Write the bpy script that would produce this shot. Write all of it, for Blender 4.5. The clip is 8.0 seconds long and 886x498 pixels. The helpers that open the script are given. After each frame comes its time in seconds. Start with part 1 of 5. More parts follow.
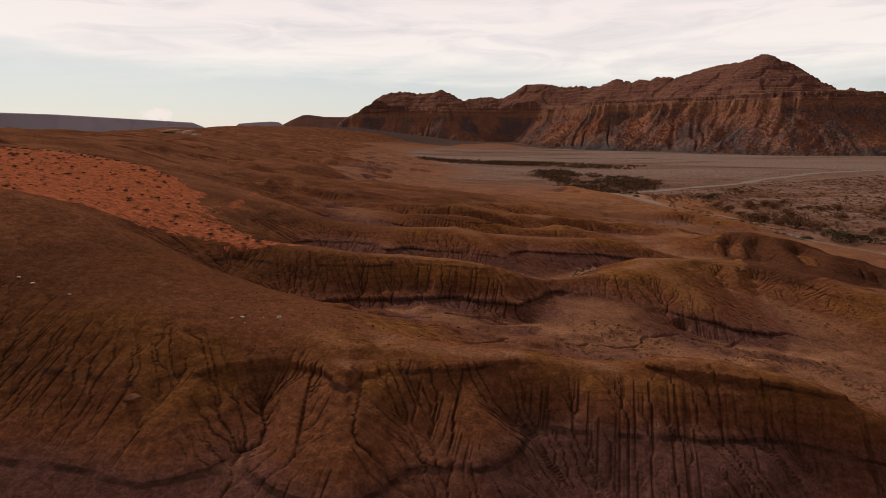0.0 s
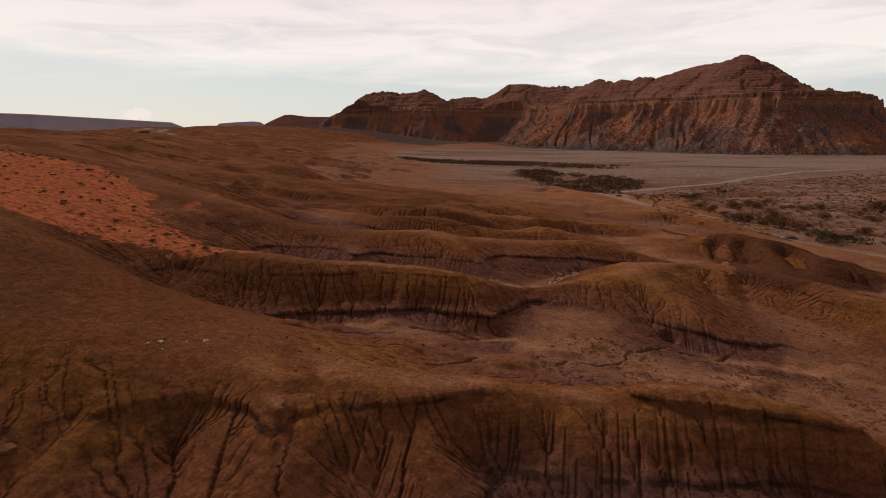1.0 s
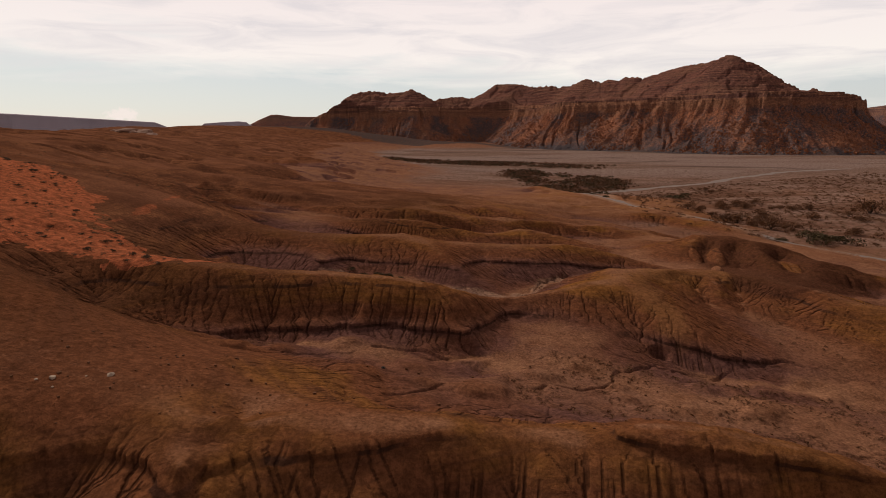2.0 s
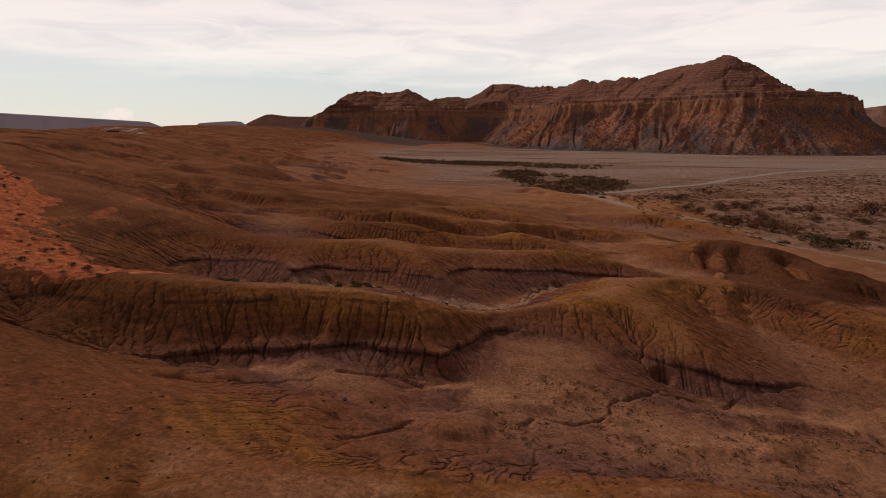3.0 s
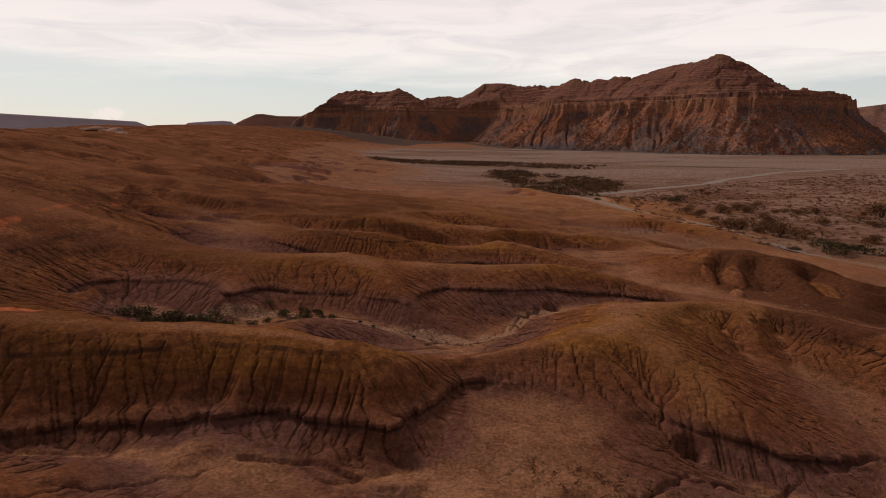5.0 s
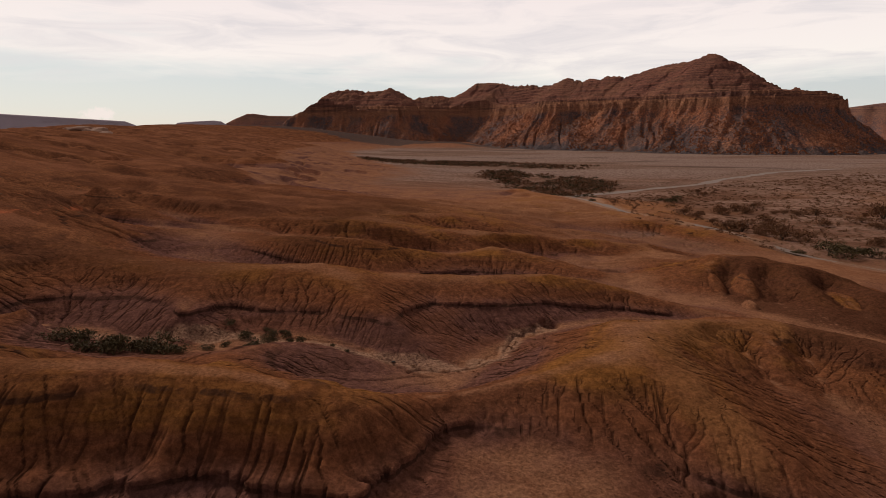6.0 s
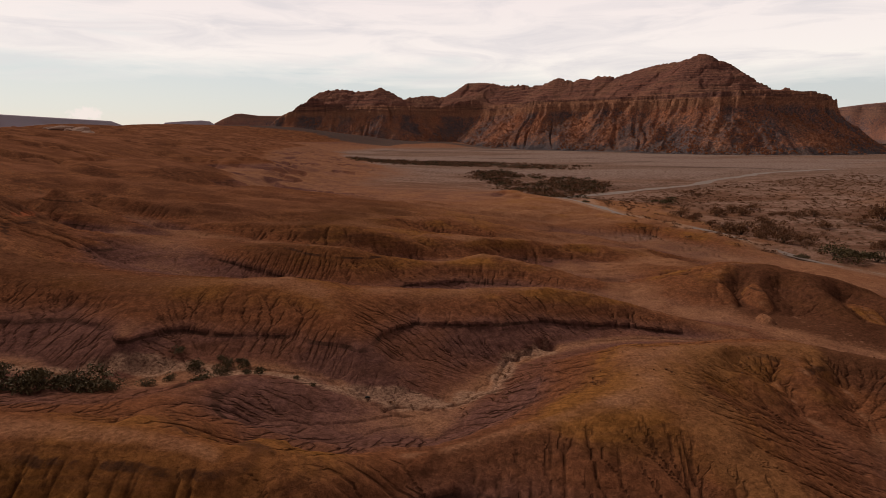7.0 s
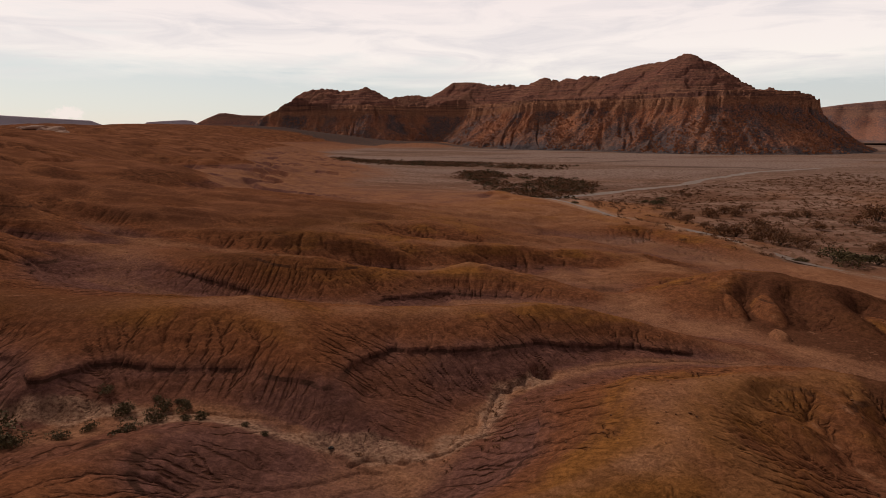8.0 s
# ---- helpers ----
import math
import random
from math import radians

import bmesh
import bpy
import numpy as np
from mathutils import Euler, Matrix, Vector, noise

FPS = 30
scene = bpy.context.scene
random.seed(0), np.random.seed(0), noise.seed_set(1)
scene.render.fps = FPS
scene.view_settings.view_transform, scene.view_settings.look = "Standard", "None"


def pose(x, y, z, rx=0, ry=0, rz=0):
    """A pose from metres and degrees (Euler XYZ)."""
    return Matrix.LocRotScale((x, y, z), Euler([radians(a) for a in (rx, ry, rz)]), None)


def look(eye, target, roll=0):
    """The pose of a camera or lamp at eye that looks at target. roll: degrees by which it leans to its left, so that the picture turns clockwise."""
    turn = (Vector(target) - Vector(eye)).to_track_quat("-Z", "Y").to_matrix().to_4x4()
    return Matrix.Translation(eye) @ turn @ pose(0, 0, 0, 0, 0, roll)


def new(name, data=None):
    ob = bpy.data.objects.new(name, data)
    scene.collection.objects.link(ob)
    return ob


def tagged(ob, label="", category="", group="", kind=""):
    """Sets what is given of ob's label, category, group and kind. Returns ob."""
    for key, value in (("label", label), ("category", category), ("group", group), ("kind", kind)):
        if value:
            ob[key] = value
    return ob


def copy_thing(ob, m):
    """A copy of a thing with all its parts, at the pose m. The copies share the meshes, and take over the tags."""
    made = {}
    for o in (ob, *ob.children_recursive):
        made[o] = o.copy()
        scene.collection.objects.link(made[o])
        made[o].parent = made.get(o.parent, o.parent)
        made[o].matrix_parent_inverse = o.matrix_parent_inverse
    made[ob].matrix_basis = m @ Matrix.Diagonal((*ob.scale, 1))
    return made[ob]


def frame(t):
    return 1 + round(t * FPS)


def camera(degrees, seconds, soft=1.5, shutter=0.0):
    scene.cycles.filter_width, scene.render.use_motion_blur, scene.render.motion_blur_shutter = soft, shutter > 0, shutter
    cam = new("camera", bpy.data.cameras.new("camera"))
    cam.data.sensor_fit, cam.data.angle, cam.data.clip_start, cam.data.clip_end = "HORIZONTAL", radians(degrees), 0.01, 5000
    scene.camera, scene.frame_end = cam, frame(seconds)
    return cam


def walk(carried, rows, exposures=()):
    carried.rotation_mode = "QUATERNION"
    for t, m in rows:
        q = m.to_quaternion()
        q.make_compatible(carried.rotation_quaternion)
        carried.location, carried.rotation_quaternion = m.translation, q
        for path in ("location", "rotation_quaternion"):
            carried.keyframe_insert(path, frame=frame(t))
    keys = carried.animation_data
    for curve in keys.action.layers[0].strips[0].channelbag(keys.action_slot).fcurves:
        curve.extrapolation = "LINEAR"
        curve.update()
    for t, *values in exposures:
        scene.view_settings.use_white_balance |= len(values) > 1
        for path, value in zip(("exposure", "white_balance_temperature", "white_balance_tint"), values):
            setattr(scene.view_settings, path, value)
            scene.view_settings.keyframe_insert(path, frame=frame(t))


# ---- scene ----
import functools

cam = camera(75.94, 8.0, soft=0.5, shutter=0.05)
PATH = [
    (0.0, pose(0.00, 0.00, 75.00, 78.387, 0.054, 14.445)),
    (0.5, pose(0.37, 7.55, 74.35, 78.405, 0.084, 13.661)),
    (1.0, pose(1.09, 14.99, 73.78, 78.393, 0.067, 12.865)),
    (1.5, pose(1.94, 22.38, 73.21, 78.410, 0.076, 12.174)),
    (3.0, pose(3.82, 44.88, 71.88, 78.434, -0.018, 11.389)),
    (3.5, pose(4.23, 52.45, 71.44, 78.460, 0.001, 11.405)),
    (4.0, pose(4.40, 60.18, 71.03, 78.455, -0.039, 11.365)),
    (4.5, pose(4.27, 68.17, 70.64, 78.442, -0.043, 11.059)),
    (6.0, pose(2.71, 92.67, 69.66, 78.435, 0.000, 9.950)),
    (6.5, pose(2.10, 101.04, 69.34, 78.436, -0.011, 9.562)),
    (7.0, pose(1.37, 109.39, 69.03, 78.455, -0.029, 9.047)),
    (7.5, pose(0.66, 117.69, 68.74, 78.443, -0.060, 8.398)),
    (8.0, pose(-0.00, 126.00, 68.55, 78.434, -0.007, 7.704)),
]
walk(cam, PATH)

# ---- sky and sun ----
world = bpy.data.worlds.new("sky")
scene.world = world
world.use_nodes = True
wn, wl = world.node_tree.nodes, world.node_tree.links
wn.clear()


def wnode(kind, **kw):
    n = wn.new(kind)
    for k, v in kw.items():
        n.inputs[k].default_value = v
    return n


def wmath(op, a, b=None, c=None):
    n = wn.new("ShaderNodeMath")
    n.operation = op
    for i, v in enumerate((a, b, c)):
        if v is None:
            continue
        if isinstance(v, (int, float)):
            n.inputs[i].default_value = v
        else:
            wl.new(v, n.inputs[i])
    return n.outputs[0]


def wramp(fac, stops):
    n = wn.new("ShaderNodeValToRGB")
    r = n.color_ramp
    while len(r.elements) < len(stops):
        r.elements.new(0.5)
    for e, (p, c) in zip(r.elements, stops):
        e.position, e.color = p, (*c, 1)
    wl.new(fac, n.inputs[0])
    return n.outputs[0]


def wmix(fac, a, b):
    n = wn.new("ShaderNodeMix")
    n.data_type = "RGBA"
    for s, v in ((n.inputs[0], fac), (n.inputs[6], a), (n.inputs[7], b)):
        if isinstance(v, (int, float)):
            s.default_value = v
        elif isinstance(v, tuple):
            s.default_value = (*v, 1)
        else:
            wl.new(v, s)
    return n.outputs[2]


SUN_EL, SUN_AZ = 40, -50          # degrees; azimuth from +y, negative to the west
sky = wn.new("ShaderNodeTexSky")
sky.sky_type = "NISHITA"
sky.sun_disc = False
sky.sun_elevation, sky.sun_rotation = radians(SUN_EL), radians(SUN_AZ)
coord = wn.new("ShaderNodeTexCoord")
sep = wn.new("ShaderNodeSeparateXYZ")
wl.new(coord.outputs["Generated"], sep.inputs[0])
dx, dy, dz = sep.outputs
# cloud sheet: streaks that run level, tightening towards the horizon
comb = wn.new("ShaderNodeCombineXYZ")
wl.new(wmath("MULTIPLY", dx, 2.2), comb.inputs[0])
wl.new(wmath("MULTIPLY", dy, 2.2), comb.inputs[1])
wl.new(wmath("MULTIPLY", dz, 17.0), comb.inputs[2])
streak = wnode("ShaderNodeTexNoise", Scale=1.15, Detail=7.0, Roughness=0.55, Distortion=0.5)
wl.new(comb.outputs[0], streak.inputs["Vector"])
comb2 = wn.new("ShaderNodeCombineXYZ")
wl.new(wmath("MULTIPLY", dx, 5.0), comb2.inputs[0])
wl.new(wmath("MULTIPLY", dy, 5.0), comb2.inputs[1])
wl.new(wmath("MULTIPLY", dz, 30.0), comb2.inputs[2])
wisp = wnode("ShaderNodeTexNoise", Scale=1.0, Detail=8.0, Roughness=0.6, Distortion=0.8)
wl.new(comb2.outputs[0], wisp.inputs["Vector"])
# cover: closed overhead, breaking up low over the horizon
low = wmath("MULTIPLY", wmath("SUBTRACT", dz, 0.068), 9.0)
cover = wmath("ADD", low, wmath("MULTIPLY_ADD", streak.outputs[0], 1.6, -0.62))
cover = wmath("ADD", cover, wmath("MULTIPLY_ADD", wisp.outputs[0], 0.8, -0.4))
cover = wmath("ADD", cover, wmath("MULTIPLY", dx, 0.30))
thick = wramp(cover, [(0.10, (0, 0, 0)), (0.60, (1, 1, 1))])
# cloud tint: warm near the horizon, faint mauve above, grey overhead
tint = wramp(dz, [(0.0, (0.92, 0.84, 0.76)), (0.07, (0.98, 0.93, 0.85)), (0.13, (0.95, 0.87, 0.83)), (0.24, (0.90, 0.79, 0.78)), (0.40, (0.30, 0.265, 0.26)), (0.9, (0.16, 0.138, 0.13))])
tint = wmix(wramp(wisp.outputs[0], [(0.44, (0, 0, 0)), (0.66, (0.55, 0.55, 0.55))]), tint, (0.66, 0.63, 0.66))
blue = wn.new("ShaderNodeVectorMath")
blue.operation = "SCALE"
blue.inputs["Scale"].default_value = 0.11
wl.new(sky.outputs[0], blue.inputs[0])
hazy = wmix(0.85, blue.outputs[0], wramp(dz, [(0.0, (0.74, 0.70, 0.64)), (0.035, (0.67, 0.68, 0.66)), (0.08, (0.64, 0.66, 0.66))]))
sky_col = wmix(thick, hazy, tint)
# the light lies ahead; the sheet is duller towards the south
dull = wramp(wmath("MULTIPLY_ADD", dy, 0.5, 0.5), [(0.15, (0.66, 0.63, 0.62)), (0.78, (1, 1, 1))])
dulled = wn.new("ShaderNodeMix")
dulled.data_type, dulled.blend_type = "RGBA", "MULTIPLY"
dulled.inputs[0].default_value = 1.0
wl.new(sky_col, dulled.inputs[6])
wl.new(dull, dulled.inputs[7])
sky_col = dulled.outputs[2]
# one small heap cloud low in the north-west
puff_dir = Vector((-math.sin(radians(40.5)), math.cos(radians(40.5)), 0.026)).normalized()
pv = wn.new("ShaderNodeVectorMath")
pv.operation = "SUBTRACT"
wl.new(coord.outputs["Generated"], pv.inputs[0])
pv.inputs[1].default_value = puff_dir
ps = wn.new("ShaderNodeVectorMath")
ps.operation = "MULTIPLY"
wl.new(pv.outputs[0], ps.inputs[0])
ps.inputs[1].default_value = (26, 26, 75)
pl = wn.new("ShaderNodeVectorMath")
pl.operation = "LENGTH"
wl.new(ps.outputs[0], pl.inputs[0])
lump = wnode("ShaderNodeTexNoise", Scale=90.0, Detail=5.0, Roughness=0.55)
wl.new(coord.outputs["Generated"], lump.inputs["Vector"])
puff = wmath("ADD", wmath("SUBTRACT", 1.0, pl.outputs["Value"]), wmath("MULTIPLY_ADD", lump.outputs[0], 1.6, -0.8))
sky_col = wmix(wramp(puff, [(0.25, (0, 0, 0)), (0.55, (0.85, 0.85, 0.85))]), sky_col, (0.93, 0.82, 0.76))
back = wn.new("ShaderNodeBackground")
wl.new(sky_col, back.inputs[0])
back.inputs[1].default_value = 1.0
out = wn.new("ShaderNodeOutputWorld")
wl.new(back.outputs[0], out.inputs[0])

sun = new("sun", bpy.data.lights.new("sun", "SUN"))
sun.data.energy, sun.data.angle, sun.data.color = 2.7, radians(12), (1.0, 0.90, 0.78)
sun.matrix_world = look((0, 0, 0), (-math.sin(radians(SUN_AZ)) * math.cos(radians(SUN_EL)), -math.cos(radians(SUN_AZ)) * math.cos(radians(SUN_EL)), -math.sin(radians(SUN_EL))))


# ---- noise and landform arithmetic ----
def hash2(i, j, seed):
    n = (i.astype(np.int64) * 374761393 + j.astype(np.int64) * 668265263 + seed * 974634541) & 0xFFFFFFFF
    n = ((n ^ (n >> 13)) * 1274126177) & 0xFFFFFFFF
    return ((n ^ (n >> 16)) & 0xFFFFFF) / float(0xFFFFFF)


def vnoise(x, y, seed=0):
    """Smooth noise from -1 to 1 with cells of one metre."""
    i, j = np.floor(x), np.floor(y)
    u, v = x - i, y - j
    u, v = u * u * u * (u * (6 * u - 15) + 10), v * v * v * (v * (6 * v - 15) + 10)
    a, b = hash2(i, j, seed), hash2(i + 1, j, seed)
    c, d = hash2(i, j + 1, seed), hash2(i + 1, j + 1, seed)
    return 2 * (a * (1 - u) * (1 - v) + b * u * (1 - v) + c * (1 - u) * v + d * u * v) - 1


def fbm(x, y, size, octaves=4, seed=0, gain=0.5):
    total, amp, norm = 0.0, 1.0, 0.0
    for k in range(octaves):
        c, s = math.cos(0.7 * k), math.sin(0.7 * k)
        f = 2.03 ** k / size
        total = total + amp * vnoise((c * x - s * y) * f + 17.3 * k, (s * x + c * y) * f - 9.1 * k, seed + k)
        norm += amp
        amp *= gain
    return total / norm


def smooth(a, b, x):
    t = np.clip((x - a) / (b - a), 0, 1)
    return t * t * (3 - 2 * t)


def along(pts, step):
    """Points at even steps along a line of (x, y, z) corners."""
    p = np.array(pts, float)
    out_pts = [p[:1]]
    for a, b in zip(p[:-1], p[1:]):
        n = max(1, int(round(np.linalg.norm((b - a)[:2]) / step)))
        out_pts.append(a + (b - a) * (np.arange(1, n + 1) / n)[:, None])
    return np.concatenate(out_pts)


def off_line(x, y, pts):
    """Distance from a line of (x, y, ...) corners, and how far along it (0 to 1 of its length)."""
    p = np.array(pts, float)[:, :2]
    lens = np.linalg.norm(np.diff(p, axis=0), axis=1)
    run = np.r_[0, np.cumsum(lens)]
    best, where = np.full(np.shape(x), 1e9), np.zeros(np.shape(x))
    for a, b, l, s in zip(p[:-1], p[1:], lens, run):
        t = np.clip(((x - a[0]) * (b[0] - a[0]) + (y - a[1]) * (b[1] - a[1])) / (l * l), 0, 1)
        d = np.hypot(x - a[0] - t * (b[0] - a[0]), y - a[1] - t * (b[1] - a[1]))
        near = d < best
        best, where = np.where(near, d, best), np.where(near, (s + t * l) / run[-1], where)
    return best, where


def inside(x, y, poly):
    odd = np.zeros(np.shape(x), bool)
    for (ax, ay), (bx, by) in zip(poly, poly[1:] + poly[:1]):
        odd ^= ((ay > y) != (by > y)) & (x < (bx - ax) * (y - ay) / (by - ay + 1e-9) + ax)
    return odd


# ---- the lie of the land: ridge crests, feet of slopes and washes, in metres ----
NEAR_CREST = [(-80, 74, 45), (-62, 78, 42), (-53, 80, 40.4), (-44, 83.5, 40), (-35, 86, 39.8), (-22, 89, 38), (-10, 95, 37.2), (-3, 99, 35.2),
              (6, 98, 34.8), (13, 99, 36.8), (22, 100, 36.4), (32, 98, 35.2), (40, 97, 32.6), (52, 98, 28), (66, 102, 23.5), (85, 108, 19)]
NEAR_SPURS = [[(-35, 87, 38), (-34.5, 76, 39.2), (-31, 68, 36), (-28, 58, 30)], [(-22, 89, 37.5), (-15, 79, 33.5), (-10, 70, 27), (-7, 64, 22)],
              [(-62, 78, 42), (-58, 66, 37), (-54, 54, 31)], [(13, 98, 36.6), (17, 88, 30.5), (20, 80, 24)]]
NEAR_FOOT = [(-90, 42, 31), (-60, 44, 26), (-30, 48, 23), (-4, 62, 20), (10, 70, 19), (25, 74, 18), (40, 78, 16.5), (62, 84, 14.5), (90, 90, 12)]
NEAR_SHELF = [(-8, 85, 29.6), (1, 85, 29), (11, 86, 28.8), (22, 90, 28.2), (33, 93, 27.4), (45, 93, 25.5)]
NEAR_RIM = [(-29.8, 82, 37.8), (-21.5, 84.8, 37.3), (-8, 90, 36.3), (3, 94, 34.4)]
NEAR_HOLLOWS = [[(-47, 76, 36), (-46, 64, 30.5)], [(-26, 76, 33), (-22, 66, 28)], [(-3, 86, 30.5), (-2, 78, 25)], [(6, 88, 31), (7, 79, 23)], [(27, 93, 31), (29, 82, 22)]]
HILL_LIP = [(-150, 104, 64), (-133, 108, 60), (-120, 112, 55.5), (-100, 117, 46.5), (-88, 119, 41.2), (-76, 122, 36.9), (-65, 125, 33.4), (-58, 127.5, 31.2), (-47, 131, 29.8)]
HILL_SLOPE = [(-165, 84, 64.5), (-125, 88, 56), (-92, 92, 48.6), (-64, 96, 42.6), (-40, 107.5, 36.5), (-26, 112, 32.5)]
HILL_GULLY = [(-122, 119, 53), (-102, 123.5, 43.6), (-88, 125, 37.6), (-75, 128, 33), (-63, 131, 29.6), (-52, 134.5, 28.6)]
BASIN = [(-50, 129, 30.5), (-28, 125, 29.4), (-8, 129, 27.4), (17, 134, 24.5), (40, 141, 22), (62, 148, 18.5), (92, 156, 14)]
BASIN_NEAR = [(-22, 106, 33), (-8, 112, 30.5), (10, 113, 28.5), (30, 115, 25.5), (52, 120, 21)]
MID_CREST = [(-125, 150, 48.5), (-104, 144, 44.8), (-88, 144, 42.8), (-73.5, 144, 41.4), (-60, 149, 39.8), (-49, 153, 39), (-38, 155, 38.8), (-28, 154, 37.6),
             (-18.5, 157, 35), (-14, 166, 32), (-7, 174, 30.8), (0, 179, 31.2), (11.5, 184, 32.6), (19, 189, 32.6), (24, 196, 32), (26, 203, 31), (25, 211, 30.8), (18, 213.5, 30.3), (8, 211, 28)]
MID_SHELF = [(-54, 138, 30.6), (-38, 145, 31), (-25, 146, 30), (-16.6, 146, 29.9), (-12, 157, 29.2), (-9.6, 165, 28.5), (1.7, 168.5, 27.8), (15.9, 166.6, 26.4), (26.9, 163, 24), (33, 165, 24.6)]
MID_FOOT = [(-57, 134.5, 29), (-40, 134, 29), (-28, 139, 28), (-20, 142, 26.4), (-8, 150, 26.8), (3, 152, 26.6), (13, 156, 25.6), (21, 157.5, 23.6), (27, 160.5, 22), (34.5, 158.5, 20.4), (42, 156, 19.6), (50, 155, 18.4)]
MID_SPUR = [(24, 196, 32), (30, 181, 30), (36, 170, 26.5), (41, 162, 22.4)]
EAST_GULLY = [(35, 201, 27.5), (46, 190, 23.5), (55, 178, 20.8), (61, 169, 19.5), (80, 158, 16)]
EAST_CREST = [(26, 211, 30.8), (38, 219, 29.6), (52, 226, 28.2), (65, 222, 27.6), (77, 208, 27), (96, 200, 24), (120, 195, 19)]
EAST_SPURS = [[(52, 226, 28.2), (51, 212, 27.2), (50, 201, 22.5)], [(77, 208, 27), (72, 190, 21)], [(38, 219, 29.6), (42, 206, 26.5)], [(65, 222, 27.6), (62, 206, 23)], [(45, 213, 25), (46.5, 204, 23)], [(57, 215, 24), (56, 203, 21.5)], [(71, 207, 23.5), (66, 195, 20.4)]]
MID_BACK = [[(-54, 174, 33), (-48, 184, 31.4), (-43, 191, 29.6), (-36, 192, 27.6)], [(-62, 180, 29.4), (-57, 188, 27.9)], [(-38, 180, 27.8), (-32, 188, 25.8)], [(-24, 176, 27), (-12, 187, 23.6)], [(-12, 178, 27.6), (-4, 190, 25)], [(-90, 172, 34), (-70, 172, 32)]]
WASH = [(-100, 186, 30.5), (-76, 191, 28.2), (-58.6, 197.6, 27.2), (-40, 197.5, 26.6), (-26, 197.5, 24.4), (-12, 199.5, 22.7), (-5, 208, 21.8), (-3.7, 217, 21.4), (-2, 225, 21), (6, 233, 21.4)]
EAST_VALLEY = [(6, 233, 21.8), (20, 243, 20.8), (37, 250, 19.6), (58, 247, 18.8), (85, 240, 17)]
FAR_CREST = [(-150, 236, 47.5), (-125, 223, 42), (-105, 216, 38.6), (-90, 217, 36.6), (-75, 220, 36), (-63, 224, 36), (-54, 232, 35.8), (-40, 237, 32.4), (-25, 243, 30.8), (-8, 252, 29.6), (5, 255, 29.5), (18, 261, 27), (31, 261, 23.5), (44, 258, 21), (56, 255, 19.6)]
FAR_SHELF = [(-72, 197, 32.4), (-67, 205, 30.8), (-54, 209, 29.6), (-47, 211, 29.8)]
FAR_SHELF_EAST = [(-25, 224, 28.3), (-5, 235, 26.2), (5, 243, 24.6), (22, 250, 22)]
FAR_FOOT = [[(-70, 193, 29.3), (-60, 201.5, 28), (-50, 203.5, 27.3), (-40, 203.5, 26.6), (-32, 201.5, 25.4)], [(-24, 211, 25.4), (-16, 220, 24.6), (-8, 226, 23.6), (2, 234, 22.6)]]
FAR_SPUR = [(-54, 232, 35.8), (-44, 221, 34.2), (-36, 213, 32), (-29, 207, 29), (-22, 202.5, 25.4)]
FAR_BACK = [(-88, 240, 32.6), (-60, 252, 27.4), (-41, 259, 25), (-24, 269, 22.3), (0, 273, 21), (20, 275, 19.6), (42, 268, 18.4)]
RIDGE_FIVE = [(-185, 306, 40), (-151, 299, 34.5), (-126, 293, 31.5), (-101.3, 288, 31.5), (-84.1, 284, 33), (-68.5, 281, 33.2), (-58.9, 283, 32.4), (-49.6, 286, 29.8), (-38.9, 300, 26), (-27.9, 312, 24), (-16.8, 318, 24.9), (-3, 310, 23.7), (8, 305, 22.4), (21.7, 300, 19.7)]
RIDGE_FIVE_FOOT = [(-121, 262, 29.5), (-98, 262, 26), (-79, 267, 24), (-62, 265, 24.4), (-41, 267, 23.5), (-33, 273, 21.4), (-20, 293, 18.4), (-2.6, 297, 19), (14.3, 291, 18.8), (29, 300, 18.2)]
RIDGE_FIVE_BACK = [(-149, 315, 32), (-116, 307, 29.5), (-84, 298, 28), (-62, 297, 25.6), (-45, 306, 23), (-28, 323, 20.6), (-8, 327, 18.6), (6, 319, 17.6), (18, 313, 17.2), (36, 318, 15.6)]
RIDGE_SIX_FOOT = [(-112, 312, 29.2), (-87, 311, 27.4), (-62, 315, 23.6), (-44, 322, 21.4), (-27, 335, 19.2), (-3.6, 347, 16.2), (19, 360, 13.8), (43, 370, 11.6)]
RIDGE_SIX = [(-190, 334, 37), (-124, 323, 33.2), (-89.6, 326, 33.2), (-66.6, 329, 30.6), (-46.6, 336, 26.6), (-30, 348, 23.8), (-4.1, 365, 21), (33.7, 385, 16), (58, 395, 12.5)]
RIDGE_SIX_BACK = [(-110, 348, 29.6), (-64.7, 352, 27), (-45.6, 353, 25), (-29, 372, 20.8), (-4.5, 387, 17.2), (24, 420, 11.6), (51, 430, 8.5)]
RIDGE_SEVEN = [(-190, 385, 38), (-128.6, 362, 33), (-104.6, 367, 31.4), (-70.3, 376, 27.8), (-43.8, 400, 22.9), (-19.3, 412, 18.2), (13, 440, 12), (40, 455, 8)]
DOME = [[(56, 320, 20.4), (69, 312, 25.2), (84, 305, 25), (104, 298, 22), (130, 292, 15)], [(66, 309, 24.5), (62, 298, 22), (59, 287, 18.6)], [(76, 308, 25), (72, 296, 22.8), (68, 282, 18.9)],
        [(84, 304, 24.8), (88, 289, 22.6), (90, 270, 18)], [(104, 298, 22), (106, 284, 20), (107, 268, 16.5)], [(69, 301, 20.6), (65, 287, 17.3)], [(80, 299, 20.8), (78, 281, 17.3)], [(97, 295, 18.6), (97, 277, 16.2)]]
